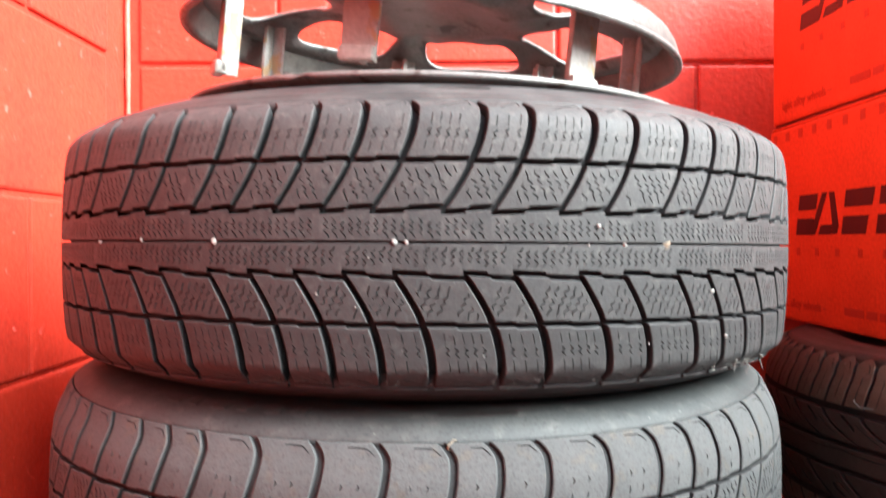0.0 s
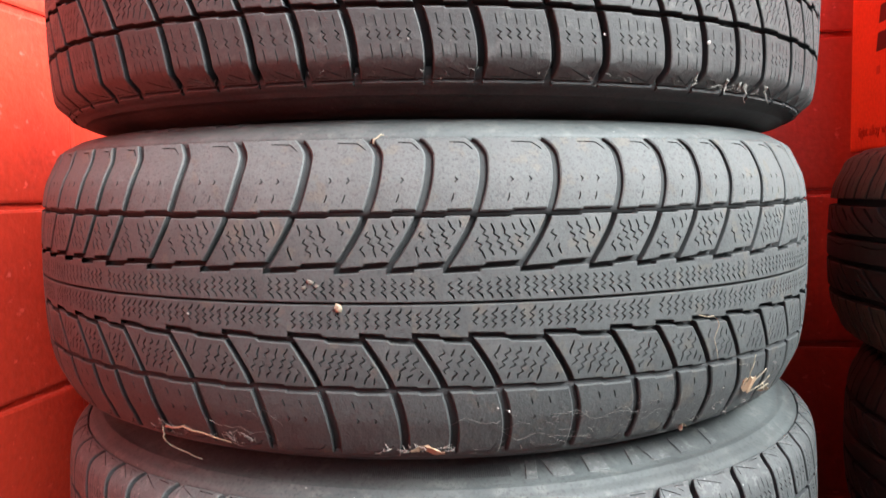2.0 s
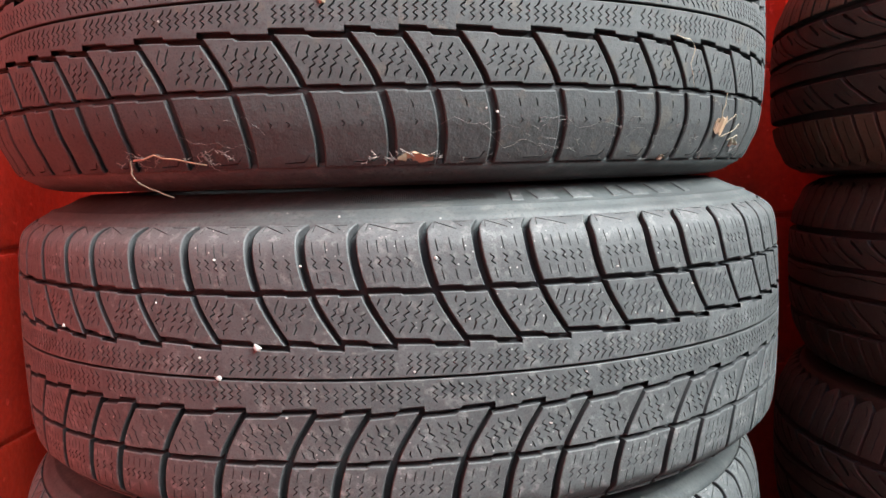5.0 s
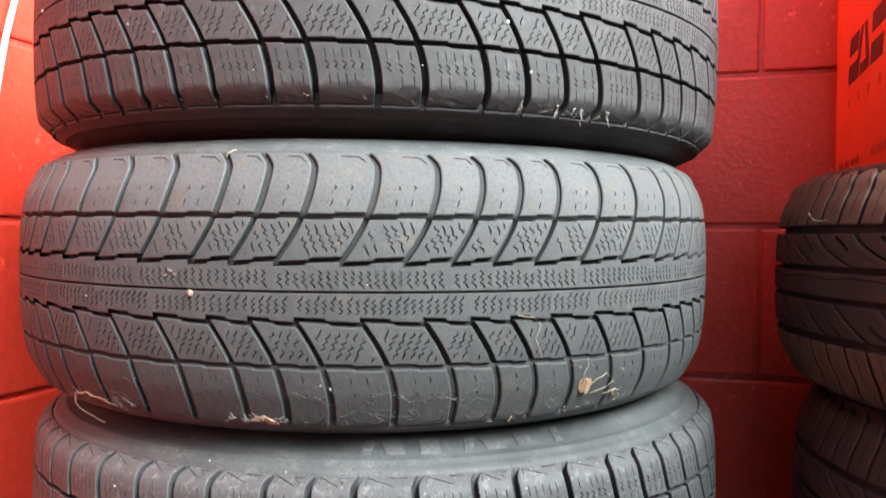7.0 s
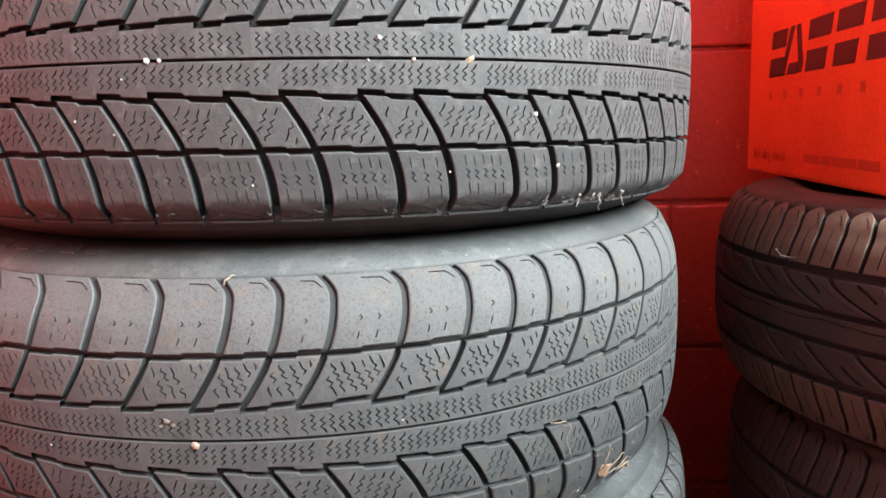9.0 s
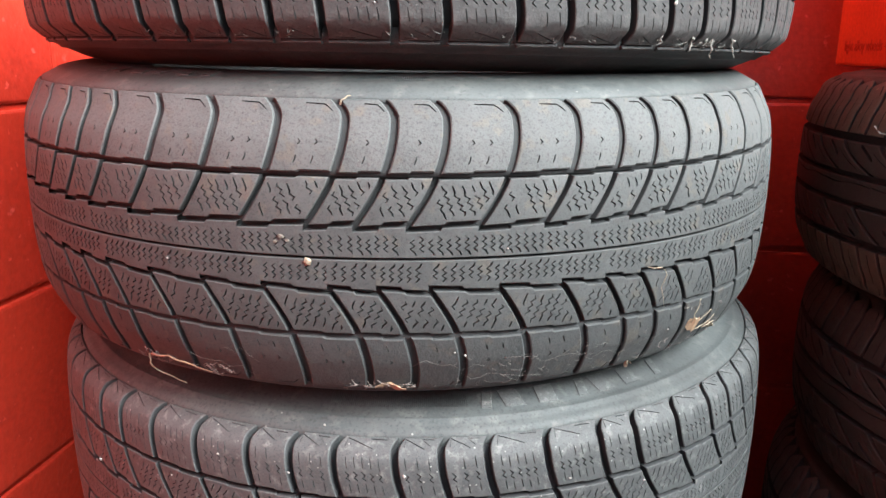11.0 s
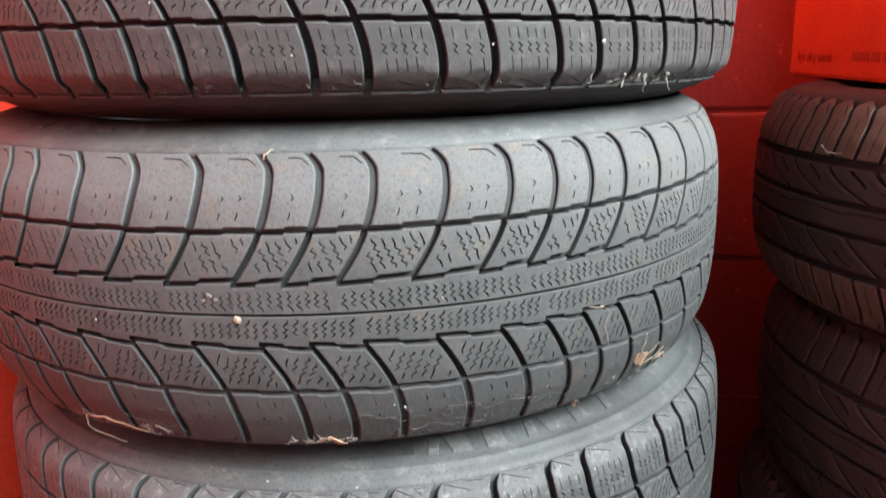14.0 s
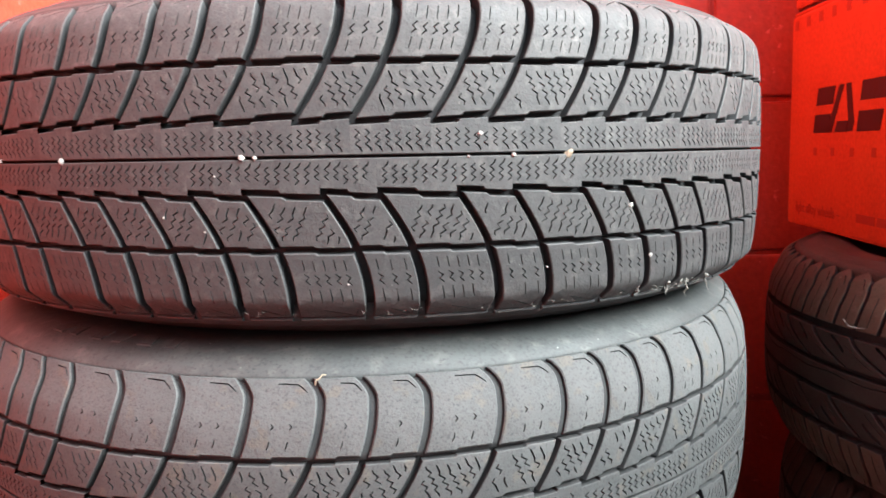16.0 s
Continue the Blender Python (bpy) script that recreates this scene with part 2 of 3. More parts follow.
def tread_mesh(name, sec, outline, sipes, side, depth, mat, bevel=0.55, sipe_depth=2.6, open_ends=False, step=7.0, lift=0.0, inner=None):
    """A tread block: bevelled top with cut sipes and steep walls, bent round the tyre. Outline and sipes in (u, q) mm; side mirrors q."""
    top = inset(outline, bevel)
    if open_ends:
        ends = (min(p[0] for p in outline), max(p[0] for p in outline))
        top = [Vector((o[0], p[1])) if o[0] in ends else p for o, p in zip(outline, top)]
    pts, faces = [Vector((p[0], p[1])) for p in top], [list(range(len(top)))]
    deep = [0.0]
    for line, w, *own in sipes:
        ring = slit(line, w)
        deep.append(own[0] if own else sipe_depth)
        faces.append(list(range(len(pts), len(pts) + len(ring))))
        pts += ring
    us, qs = [p[0] for p in top], [p[1] for p in top]

    y = min(qs) + step * .5
    while y < max(qs):
        x = min(us) + step * .5
        while x < max(us):
            if within(top, x, y):
                pts.append(Vector((x, y)))
            x += step * 1.7
        y += step
    vs, _, tris, from_in, _, orig = delaunay_2d_cdt(pts, [], faces, 0, 1e-4)
    verts, polys, smooth = [], [], []

    def put(p, h):
        verts.append(sec.at(p[0], side * p[1], h + lift))
        return len(verts) - 1

    slots = []

    def face(ids, soft, slot=0):
        polys.append(tuple(ids) if side > 0 else tuple(reversed(ids)))
        smooth.append(soft)
        slots.append(slot)

    high, low, edge = {}, {}, {}
    for tri, o in zip(tris, orig):
        if 0 not in o:
            continue
        cut = any(k > 0 for k in o)
        store, h = (low, -deep[max(o)]) if cut else (high, 0.0)
        for k in tri:
            if k not in store:
                store[k] = put(vs[k], h)
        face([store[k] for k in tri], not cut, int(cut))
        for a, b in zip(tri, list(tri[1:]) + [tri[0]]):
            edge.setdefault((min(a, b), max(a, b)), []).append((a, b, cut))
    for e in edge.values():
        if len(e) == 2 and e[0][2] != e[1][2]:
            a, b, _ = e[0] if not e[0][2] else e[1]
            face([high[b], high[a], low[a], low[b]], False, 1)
    n = len(outline)
    back = {i: o for o, ins in enumerate(from_in) for i in ins}
    ring0 = [high.get(back.get(i), None) for i in range(n)]
    ring0 = [put(top[i], 0) if k is None else k for i, k in enumerate(ring0)]
    ring1 = [put(p, -bevel * .8) for p in outline]
    wide = inset(outline, -0.35) if not open_ends else outline
    ring3 = [put(p, -depth) for p in wide]
    for i in range(n):
        j = (i + 1) % n
        if open_ends and abs(outline[i][0] - outline[j][0]) < 1e-6:
            continue
        face([ring1[i], ring1[j], ring0[j], ring0[i]], False)
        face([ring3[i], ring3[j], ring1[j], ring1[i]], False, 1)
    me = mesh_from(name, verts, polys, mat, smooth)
    # slot 1: darker rubber, painting shade onto block walls and cut sipes
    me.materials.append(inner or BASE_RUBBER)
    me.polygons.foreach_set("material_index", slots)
    hard = [False] * len(me.edges)
    for poly, soft in zip(me.polygons, smooth):
        if not soft:
            for k in poly.loop_indices:
                hard[me.loops[k].edge_index] = True
    me.edges.foreach_set("use_edge_sharp", hard)
    return me


def ring_mesh(name, sec, stations, mat, n=160):
    """A ring swept round the tyre from (s, h) stations."""
    verts, faces = [], []
    for s, h in stations:
        for i in range(n):
            verts.append(sec.at(2 * math.pi * sec.R * i / n, s, h))
    for j in range(len(stations) - 1):
        for i in range(n):
            k = (i + 1) % n
            faces.append((j * n + i, j * n + k, (j + 1) * n + k, (j + 1) * n + i))
    return mesh_from(name, verts, faces, mat, True)


def close_circle(phis, rng, small=5.2, large=7.0):
    """Goes on from the known groove angles, in degrees, with small and large pitches round the rest of the tyre."""
    gap = phis[0] + 360 - phis[-1]
    rest = []
    while sum(rest) < gap - 3:
        rest.append(rng.choice((small, small, large)))
    k = gap / sum(rest)
    out = list(phis)
    for p in rest[:-1]:
        out.append(out[-1] + p * k)
    return [(a, b - a) for a, b in zip(out, out[1:] + [out[0] + 360])]


def sweep(lo, hi, left, length, gap, steps=9, cuts=(0, .25, .47, .5, .75, 1)):
    """The outline of a block between two slanting grooves; lo and hi give its ends across the tread."""
    def u(f, q):
        return left(q) + gap / 2 + f * (length - gap)
    out = [(u(f, lo(f)), lo(f)) for f in cuts]
    out += [(u(1, q), q) for q in np.linspace(lo(1), hi(1), steps)[1:-1]]
    out += [(u(f, hi(f)), hi(f)) for f in reversed(cuts)]
    out += [(u(0, q), q) for q in np.linspace(hi(0), lo(0), steps)[1:-1]]
    return out, u


def winter_tyre(name, m, phis, rng, mats, depth, worn, round_drop, label, R=0.313, square=False, soft_top=0, hook=1, lean=(14.5, 11.0)):
    """A directional winter tyre: twin-rib middle, slanted inner blocks and siped shoulder blocks."""
    tread_mat, wall_mat = mats
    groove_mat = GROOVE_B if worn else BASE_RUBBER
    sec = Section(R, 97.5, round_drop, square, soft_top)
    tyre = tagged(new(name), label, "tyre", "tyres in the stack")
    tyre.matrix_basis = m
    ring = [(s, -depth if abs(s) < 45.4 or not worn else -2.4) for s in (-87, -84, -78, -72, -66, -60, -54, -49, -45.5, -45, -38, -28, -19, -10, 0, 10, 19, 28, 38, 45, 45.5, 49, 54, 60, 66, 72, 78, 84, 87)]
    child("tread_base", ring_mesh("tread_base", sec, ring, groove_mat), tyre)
    bumps = {96: .0, 98: .9, 99.5: .9, 101: .0, 126: .0, 127.5: .8, 129: .0, 136: .7, 137.5: 0}
    for side in (1, -1):
        st = [(85.5, -depth), (88.6, -2.0), (90.4, -.2)] if worn else [(83, -depth), (86, -2.0), (88.5, -.2)] + [(s, 0) for s in (91.5, 93.5)] + sorted(bumps.items())
        st += [(s, 0) for s in (104, 109, 114, 120, 142, 148, 154, 160) if s < sec.end]
        st = sorted(st) + [(sec.end - 1, 0), (sec.end - 1, -14)]
        st = [(side * s, h) for s, h in st]
        child("sidewall", ring_mesh("sidewall", sec, st if side > 0 else st[::-1], wall_mat), tyre)
    child("inner_liner", ring_mesh("inner_liner", sec, [(s, -12 if abs(s) < 100 else -9) for s in np.linspace(sec.end - 2, 2 - sec.end, 40)], BASE_RUBBER, 96), tyre)

    def groove(side, q):
        base = 0.0 if side > 0 else 12.6
        if q < 45:
            return base - 15.6 * ((45 - q) / 27) ** 1.22
        x = (q - 45) / 40
        end = 4.6 * max(0, (q - 77.5) / 9.5) ** 1.5 if side == hook else 0
        return base + lean[0 if side == hook else 1] * x * (1.5 - x) - end

    edge = 88.6 if worn else 86.0
    meshes = {}

    def block(kind, side, length, seed):
        key = (kind, side, round(length * 4), seed)
        if key in meshes:
            return meshes[key]
        length = key[2] / 4
        r = random.Random(str(key))
        big = length > 33
        if kind == "shoulder_block":
            out, u = sweep(lambda f: 47.0 + (.9 if f > .48 else 0), lambda f: edge, lambda q: groove(side, q), length, 4.2 if worn else 4.6, 17, (0, .22, .46, .5, .75, 1))
            sipes = []
            if worn:
                for f in ((.36, .64) if big else (.5,)):
                    sipes.append(([(u(f, 52), 52), (u(f, 54) + .3, 54), (u(f, 56) + .2, 56.2)], .8))
                    sipes.append(([(u(f, 63) - .6, 62), (u(f, 63) + .9, 63.4), (u(f, 65) - .7, 65)], .9))
                sipes.append(([(u(.46, 83), 85.2), (u(.62, 83), 85.0), (u(.78, 83), 84.7), (u(.83, 82), 83.0), (u(.88, 80), 80.6)], .8, 1.2))
            else:
                n = 5 if big else 3
                for i in range(n):
                    f = .22 + .60 * i / (n - 1)
                    j = r.uniform(-.7, .7)
                    line = [(u(f, q) + z, q + j) for q, z in ((50.6, .2), (53.2, 0), (56.2, -.2), (58.0, -1.1), (59.8, .9), (61.6, -1.1), (63.6, .9), (65.6, -.3), (69, 0), (72.6, .2))]
                    sipes += [(line[:3], .6), (line[3:7], .95)] + ([(line[7:], .6)] if r.random() < .8 else [])
                # engraved wedges on the buttress
                wedge = [(u(.10, 81), 84.0), (u(.42, 81), 84.4), (u(.24, 81), 80.2)]
                wide = [(u(.36, 80), 78.2), (u(.58, 80), 81.2), (u(.84, 80), 84.6), (u(.88, 80), 79.0)]
                sipes += [(wedge, .7, .8), (wide, .7, .8)]
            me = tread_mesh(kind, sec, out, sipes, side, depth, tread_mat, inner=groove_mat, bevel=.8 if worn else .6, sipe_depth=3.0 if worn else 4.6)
        elif kind == "buttress_ridge":
            out = [(groove(side, 86) + 2.2 + (length - 4.4) * f, q) for f, q in ((0, 87.2), (.3, 86.9), (.62, 87.2), (1, 86.9), (1, 89.8), (.7, 90.4 + r.uniform(-.4, .8)), (.4, 89.8), (.2, 90.5), (0, 90.0))]
            me = tread_mesh(kind, sec, out, [], side, 4, tread_mat, bevel=.5, lift=1.1)
        elif kind == "inner_block":
            out, u = sweep(lambda f: 18.4 + 1.6 * f + (1.4 if f > .48 else 0), lambda f: 43.8 + (.9 if f > .48 else 0), lambda q: groove(side, q), length, 3.9)
            sipes = []
            room, wide = inset(out, 1.7), 1.0 if worn else .85
            x = groove(side, 44) - 9 + r.uniform(0, 2)
            while x < groove(side, 44) + length:
                ph, line = r.randint(0, 2), []
                for j in range(13):
                    q = 42.6 - 1.85 * j
                    zig = (1.25 if j % 2 else -1.0) if 2 + ph <= j <= 7 + ph else 0
                    line.append((x + .42 * (43 - q) + zig, q))
                for run in runs(line, room):
                    if r.random() < .1:
                        continue
                    if len(run) > 7 and r.random() < .5:
                        c = r.randint(3, len(run) - 3)
                        sipes += [(run[:c], wide), (run[c:], wide)]
                    else:
                        sipes.append((run, wide))
                x += 5.3 + r.uniform(-.4, .6)
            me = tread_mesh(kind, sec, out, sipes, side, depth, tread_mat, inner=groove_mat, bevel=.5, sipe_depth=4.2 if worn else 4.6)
        else:
            w = length
            u0 = groove(side, 18.4) - 1.2
            top = lambda f: 15.2 + 1.6 * f + (1.4 if f > .48 else 0)
            fs = (0, .25, .47, .5, .75, 1)
            out = [(u0 + w * f, .75) for f in fs] + [(u0 + w * f, top(f)) for f in reversed(fs)]
            sipes = []
            n = max(3, round(w / 5.0))
            for i in range(n):
                if i == n - 1 and seed == 0:
                    continue
                x = u0 + w * (i + .5) / n + 1.2
                line = [(x + z, a) for a, z in ((2.3, 2.1), (4.2, 1.2), (6.0, -1.1), (7.8, 1.2), (9.5, -1.1), (11.2, 1.0), (13.2, -1.0))]
                k = r.random()
                sipes.append((line[1:] if k < .25 else line[:-1] if k < .5 else line, 1.1 if worn else .92))
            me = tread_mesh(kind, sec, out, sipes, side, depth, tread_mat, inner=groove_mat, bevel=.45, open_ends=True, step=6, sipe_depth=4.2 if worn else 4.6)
        meshes[key] = me
        return me

    for i, (phi, pitch) in enumerate(close_circle(phis, rng)):
        turn = pose(0, 0, 0, 0, 0, phi)
        length = radians(pitch) * sec.R
        for side in (1, -1):
            for kind in ("shoulder_block", "inner_block", "rib_block") + (("buttress_ridge",) if square and side != hook else ()):
                child(kind, block(kind, side, length, i % 3), tyre, "", turn)
    return tyre, sec


def summer_tyre(name, m, label, lug_mat, wall_mat, R=0.31, half=96.5):
    """A wide-grooved tyre: arched shoulder lugs and long swept inner blocks."""
    sec = Section(R, half, 1.5)
    tyre = tagged(new(name), label, "tyre", "tyres in the dim stack")
    tyre.matrix_basis = m
    child("tread_base", ring_mesh("tread_base", sec, [(s, -7) for s in np.linspace(-96, 96, 25)], BASE_RUBBER, 120), tyre)
    for side in (1, -1):
        st = [(95, -7), (98, -2.5), (100, -.2), (103, 0), (104.5, .9), (106, 0), (113, 0), (120, 0), (122, .9), (124, 0), (134, 0), (144, 0), (154, 0)]
        st = [(side * s, h) for s, h in st if s < sec.end - 2] + [(side * (sec.end - 1), 0), (side * (sec.end - 1), -14)]
        child("sidewall", ring_mesh("sidewall", sec, st if side > 0 else st[::-1], wall_mat, 120), tyre)
    child("inner_liner", ring_mesh("inner_liner", sec, [(s, -12) for s in np.linspace(sec.end - 2, 2 - sec.end, 30)], BASE_RUBBER, 72), tyre)
    n = 82
    length = 2 * math.pi * sec.R / n

    def lug(q):
        x = (q - 43) / 52
        return 15 * x * (1.1 - x)

    def upper(q):
        return 46 * ((40 - q) / 26) ** 1.55

    def lower(q):
        return 34 * ((q - 14) / 26) ** 1.25

    made = {}
    for side in (1, -1):
        # pointed-arch lugs with a fine middle cut
        out, u = sweep(lambda f: 47, lambda f: 99 - 30 * abs(f - .5) ** 1.6, lug, length, 3.6, 14, (0, .12, .25, .38, .5, .62, .75, .88, 1))
        arc = [(u(.5, 80) + 6.6 * math.cos(t), 76 + 14 * math.sin(t)) for t in np.linspace(.35, 1.5, 6)]
        made["shoulder_lug", side] = tread_mesh("shoulder_lug", sec, out, [(arc, .9, 1.2), ([(u(.5, q), q) for q in (51, 58, 65, 72, 77)], .8, 1.5)], side, 7, lug_mat, bevel=.8)
        # long blocks sweeping one way on both halves, each with a crescent cut
        left = upper if side > 0 else lower
        out, u = sweep(lambda f: 14.5, lambda f: 40.0, left, 2 * length, 5.0, 16, (0, .2, .4, .6, .8, 1))
        cut = [(u(.5, q) + (3 if side > 0 else -2) * math.sin((q - 26) / 12 * math.pi), q) for q in np.linspace(26.5, 38, 8)]
        fine = [(u(.78, q), q) for q in np.linspace(18, 33, 6)]
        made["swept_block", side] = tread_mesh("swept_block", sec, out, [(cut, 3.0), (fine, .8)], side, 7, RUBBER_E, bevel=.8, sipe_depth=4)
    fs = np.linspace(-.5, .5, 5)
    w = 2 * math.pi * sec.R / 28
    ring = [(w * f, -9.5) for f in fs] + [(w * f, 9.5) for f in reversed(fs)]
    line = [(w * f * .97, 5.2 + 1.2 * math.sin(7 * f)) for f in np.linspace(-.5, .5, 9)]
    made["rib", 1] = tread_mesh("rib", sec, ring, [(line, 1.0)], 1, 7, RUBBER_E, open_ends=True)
    for i in range(n):
        for side in (1, -1):
            child("shoulder_lug", made["shoulder_lug", side], tyre, "", pose(0, 0, 0, 0, 0, 360 / n * (i + (.4 if side < 0 else 0))))
            if i % 2 == 0:
                child("swept_block", made["swept_block", side], tyre, "", pose(0, 0, 0, 0, 0, 360 / n * (i + (1.1 if side < 0 else 0))))
    for i in range(28):
        child("rib", made["rib", 1], tyre, "", pose(0, 0, 0, 0, 0, 360 / 28 * i))
    return tyre


# ---- floor and walls ----
floor_bm = box_bm((-60, -60, -0.2), (60, 60, 0))
tagged(part("floor", floor_bm, CONCRETE), "bare stained grey concrete floor under the tyres", "floor", kind="structure")
WEST, NORTH, HIGH = -0.45, 1.12, 3.3
COURSE0, COURSE = 0.5275, 0.2013
core_w = tagged(part("wall_west", box_bm((WEST - .2, -2.0, 0), (WEST - .004, NORTH + .2, HIGH)), RED), "red painted concrete block wall, glossy and slightly chipped", "wall", kind="structure")
core_n = tagged(part("wall_north", box_bm((WEST - .004, NORTH + .004, 0), (2.6, NORTH + .2, HIGH)), RED), "red painted concrete block wall behind the tyre stacks", "wall", kind="structure")


# unseen ceiling, added to close the place and cut overhead sky light
tagged(part("ceiling", box_bm((WEST - .2, 0.0, HIGH), (1.0, NORTH + .2, HIGH + .15)), PLASTER), "unseen plain pale ceiling, added to close off the sky above", "ceiling", kind="structure")


def walls_bm(*boxes):
    """Several plain wall pieces in one bmesh."""
    out = bmesh.new()
    for lo, hi in boxes:
        piece = box_bm(lo, hi)
        me = bpy.data.meshes.new("piece")
        piece.to_mesh(me)
        piece.free()
        out.from_mesh(me)
        bpy.data.meshes.remove(me)
    return out


# unseen wall and tall pier, added to keep low light off the stacks
tagged(part("wall_east", walls_bm(((1.4, -1.7, 0), (1.55, NORTH + .006, 1.4)), ((1.4, -1.7, 1.4), (1.55, -.95, HIGH))), CONCRETE),
       "unseen plain wall added to block low light, open above", "wall", kind="structure")
# unseen wall, added with piers that hold front light off the left side
tagged(part("wall_south", walls_bm(((WEST - .006, -1.7, 0), (1.399, -1.55, .8)), ((WEST - .006, -1.7, .8), (.25, -1.55, HIGH)), ((1.3, -1.7, .8), (1.399, -1.55, HIGH))), CONCRETE),
       "unseen plain wall added to block front light, with a wide opening", "wall", kind="structure")

# pale bead of sealant down the corner of the two painted walls
SEALANT = material("pale_painted_sealant", (0.50, 0.085, 0.055), 0.5, (0.45, 0.045, 0.025), 30, grain=160, bump=0.4, dist=0.0012)
r = random.Random(3)
bead_z = np.linspace(.004, HIGH - .002, 90)
v, f = tube([(WEST + .0015 + r.uniform(-.0006, .0006), NORTH - .0015, z) for z in bead_z], [.0042 * r.uniform(.75, 1.2) for _ in bead_z], 8)
tagged(new("trim", mesh_from("trim", v, f, SEALANT, True)), "pale uneven bead of painted sealant in the wall corner", "trim", kind="structure")

# ---- winter tyre stack ----
rng = random.Random(4)
T1 = winter_tyre("winter_tyre", pose(-.0123, .743, .8746, -.34, .55, 0),
                 [-47.6, -42.2, -34.9, -29.5, -22.5, -17.4, -12.2, -7.0, -1.8, 5.4, 10.5, 17.7, 23.0, 30.3, 35.4, 40.7, 45.9, 53.0],
                 rng, (RUBBER_A, WALL_A), 6.5, False, .9, "black winter tyre with deep siped tread, on top of the stack", square=True, soft_top=1)
T2 = winter_tyre("winter_tyre", pose(-.0202, .7366, .6844, 1.07, .40, 0),
                 [-47.5, -40.7, -34.4, -29.5, -24.3, -17.3, -10.2, -3.1, 4.0, 9.0, 14.3, 21.6, 28.6, 34.0, 38.9, 44.2, 50.8, 57.6],
                 rng, (RUBBER_B, WALL_B), 5.0, True, 1.35, "grey worn winter tyre with smooth shoulders and caught debris", lean=(11.5, 10.0))
T3 = winter_tyre("winter_tyre", pose(-.0096, .7392, .487, .8, .15, 0) @ pose(0, 0, 0, 0, 180, 0),
                 [-p - 2.3 for p in reversed([-40.5, -34.1, -28.9, -22.5, -15.5, -8.3, -3.0, 2.1, 9.0, 14.2, 19.4, 26.4, 33.4, 38.5, 45.5])],
                 rng, (RUBBER_C, WALL_B), 6.0, False, 1.1, "dusty grey winter tyre lying with its tread reversed", square=True, soft_top=-1, hook=-1, lean=(11.0, 11.0))
T4 = winter_tyre("winter_tyre", pose(-.022, .742, .292, .3, 0, 0), [-30.0, -23.0, -17.8, -12.6, -5.6, -.4, 6.6, 11.8, 17.0, 24.0, 29.2],
                 rng, (RUBBER_C, WALL_B), 6.0, False, 1.1, "dusty grey winter tyre low in the stack")
T5 = winter_tyre("winter_tyre", pose(-.012, .738, .0975, 0, 0, 0), [-28.0, -21.0, -15.8, -10.6, -3.6, 1.6, 8.6, 13.8, 19.0, 26.0, 31.2],
                 rng, (RUBBER_B, WALL_B), 6.0, False, 1.1, "grey winter tyre at the bottom of the stack")


def serrations(tyre_sec, side, s0, s1, a0, a1, n):
    """A band of fine moulded ridges on a sidewall."""
    tyre, sec = tyre_sec
    verts, faces = [], []
    for i in range(n):
        a = radians(a0 + (a1 - a0) * i / n) * sec.R
        b = a + radians((a1 - a0) / n * .5) * sec.R
        k = len(verts)
        for u, s, h in ((a, s0, .05), (b, s0, .05), (b, s1, .05), (a, s1, .05), ((a + b) / 2, s0 + .4, .38), ((a + b) / 2, s1 - .4, .38)):
            verts.append(sec.at(u, side * s, h))
        faces += [tuple(k + j for j in f) for f in ((0, 4, 5, 3), (1, 2, 5, 4), (0, 1, 4), (2, 3, 5))]
    child("serrated_band", mesh_from("serrated_band", verts, faces, WALL_B), tyre)["kind"] = "stuff"


def raised_mark(tyre_sec, side, a, s0, s1, width, slant, h=.6):
    """One raised moulded mark on a sidewall."""
    tyre, sec = tyre_sec
    u = radians(a) * sec.R
    lo = [(u, s0), (u + width, s0), (u + width + slant, s1), (u + slant, s1)]
    mid = inset(lo, .5)
    verts = [sec.at(x, side * s, .02) for x, s in lo] + [sec.at(x, side * s, h) for x, s in mid]
    faces = [(4, 5, 6, 7)] + [(i, (i + 1) % 4, 4 + (i + 1) % 4, 4 + i) for i in range(4)]
    if side < 0:
        faces = [tuple(reversed(f)) for f in faces]
    child("raised_mark", mesh_from("raised_mark", verts, faces, tyre_sec[0].children[1].data.materials[0]), tyre)


serrations(T1, 1, 112, 119, 0, 9, 42)
serrations(T2, 1, 110, 117, 4, 14, 46)
serrations(T3, -1, 108, 118, -17, 1, 70)
for k in range(7):
    raised_mark(T3, -1, -20 - 4.6 * k, 105, 119, 15 if k % 3 else 8, (-3, 4, 0)[k % 3])
for k in range(6):
    raised_mark(T2, 1, -34 + 4 * k, 108, 119, 8 if k % 2 else 12, (2, -3, 0)[k % 3])

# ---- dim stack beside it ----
# tyres below the top one get the shade-darkened brown on lugs and sidewalls
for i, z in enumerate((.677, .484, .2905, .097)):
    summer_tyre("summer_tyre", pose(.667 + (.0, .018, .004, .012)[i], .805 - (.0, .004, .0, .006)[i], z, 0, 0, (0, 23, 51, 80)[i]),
                ("brown dusty tyre with arched shoulder lugs under the cartons", "brown tyre with swept grooves, its shade painted dark",
                 "brown tyre low in the dim stack, darkened as shade", "brown tyre on the floor of the dim stack, darkened as shade")[i],
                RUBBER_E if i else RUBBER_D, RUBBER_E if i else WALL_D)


def shred(points, rad, label):
    """A thin bent fibre through places in the world."""
    v, f = tube(points, [rad * k for k in np.linspace(1, .5, len(points))], 5)
    return tagged(new("lint_shred", mesh_from("lint_shred", v, f, FLUFF)), label, "lint", "scraps on the brown tyres")


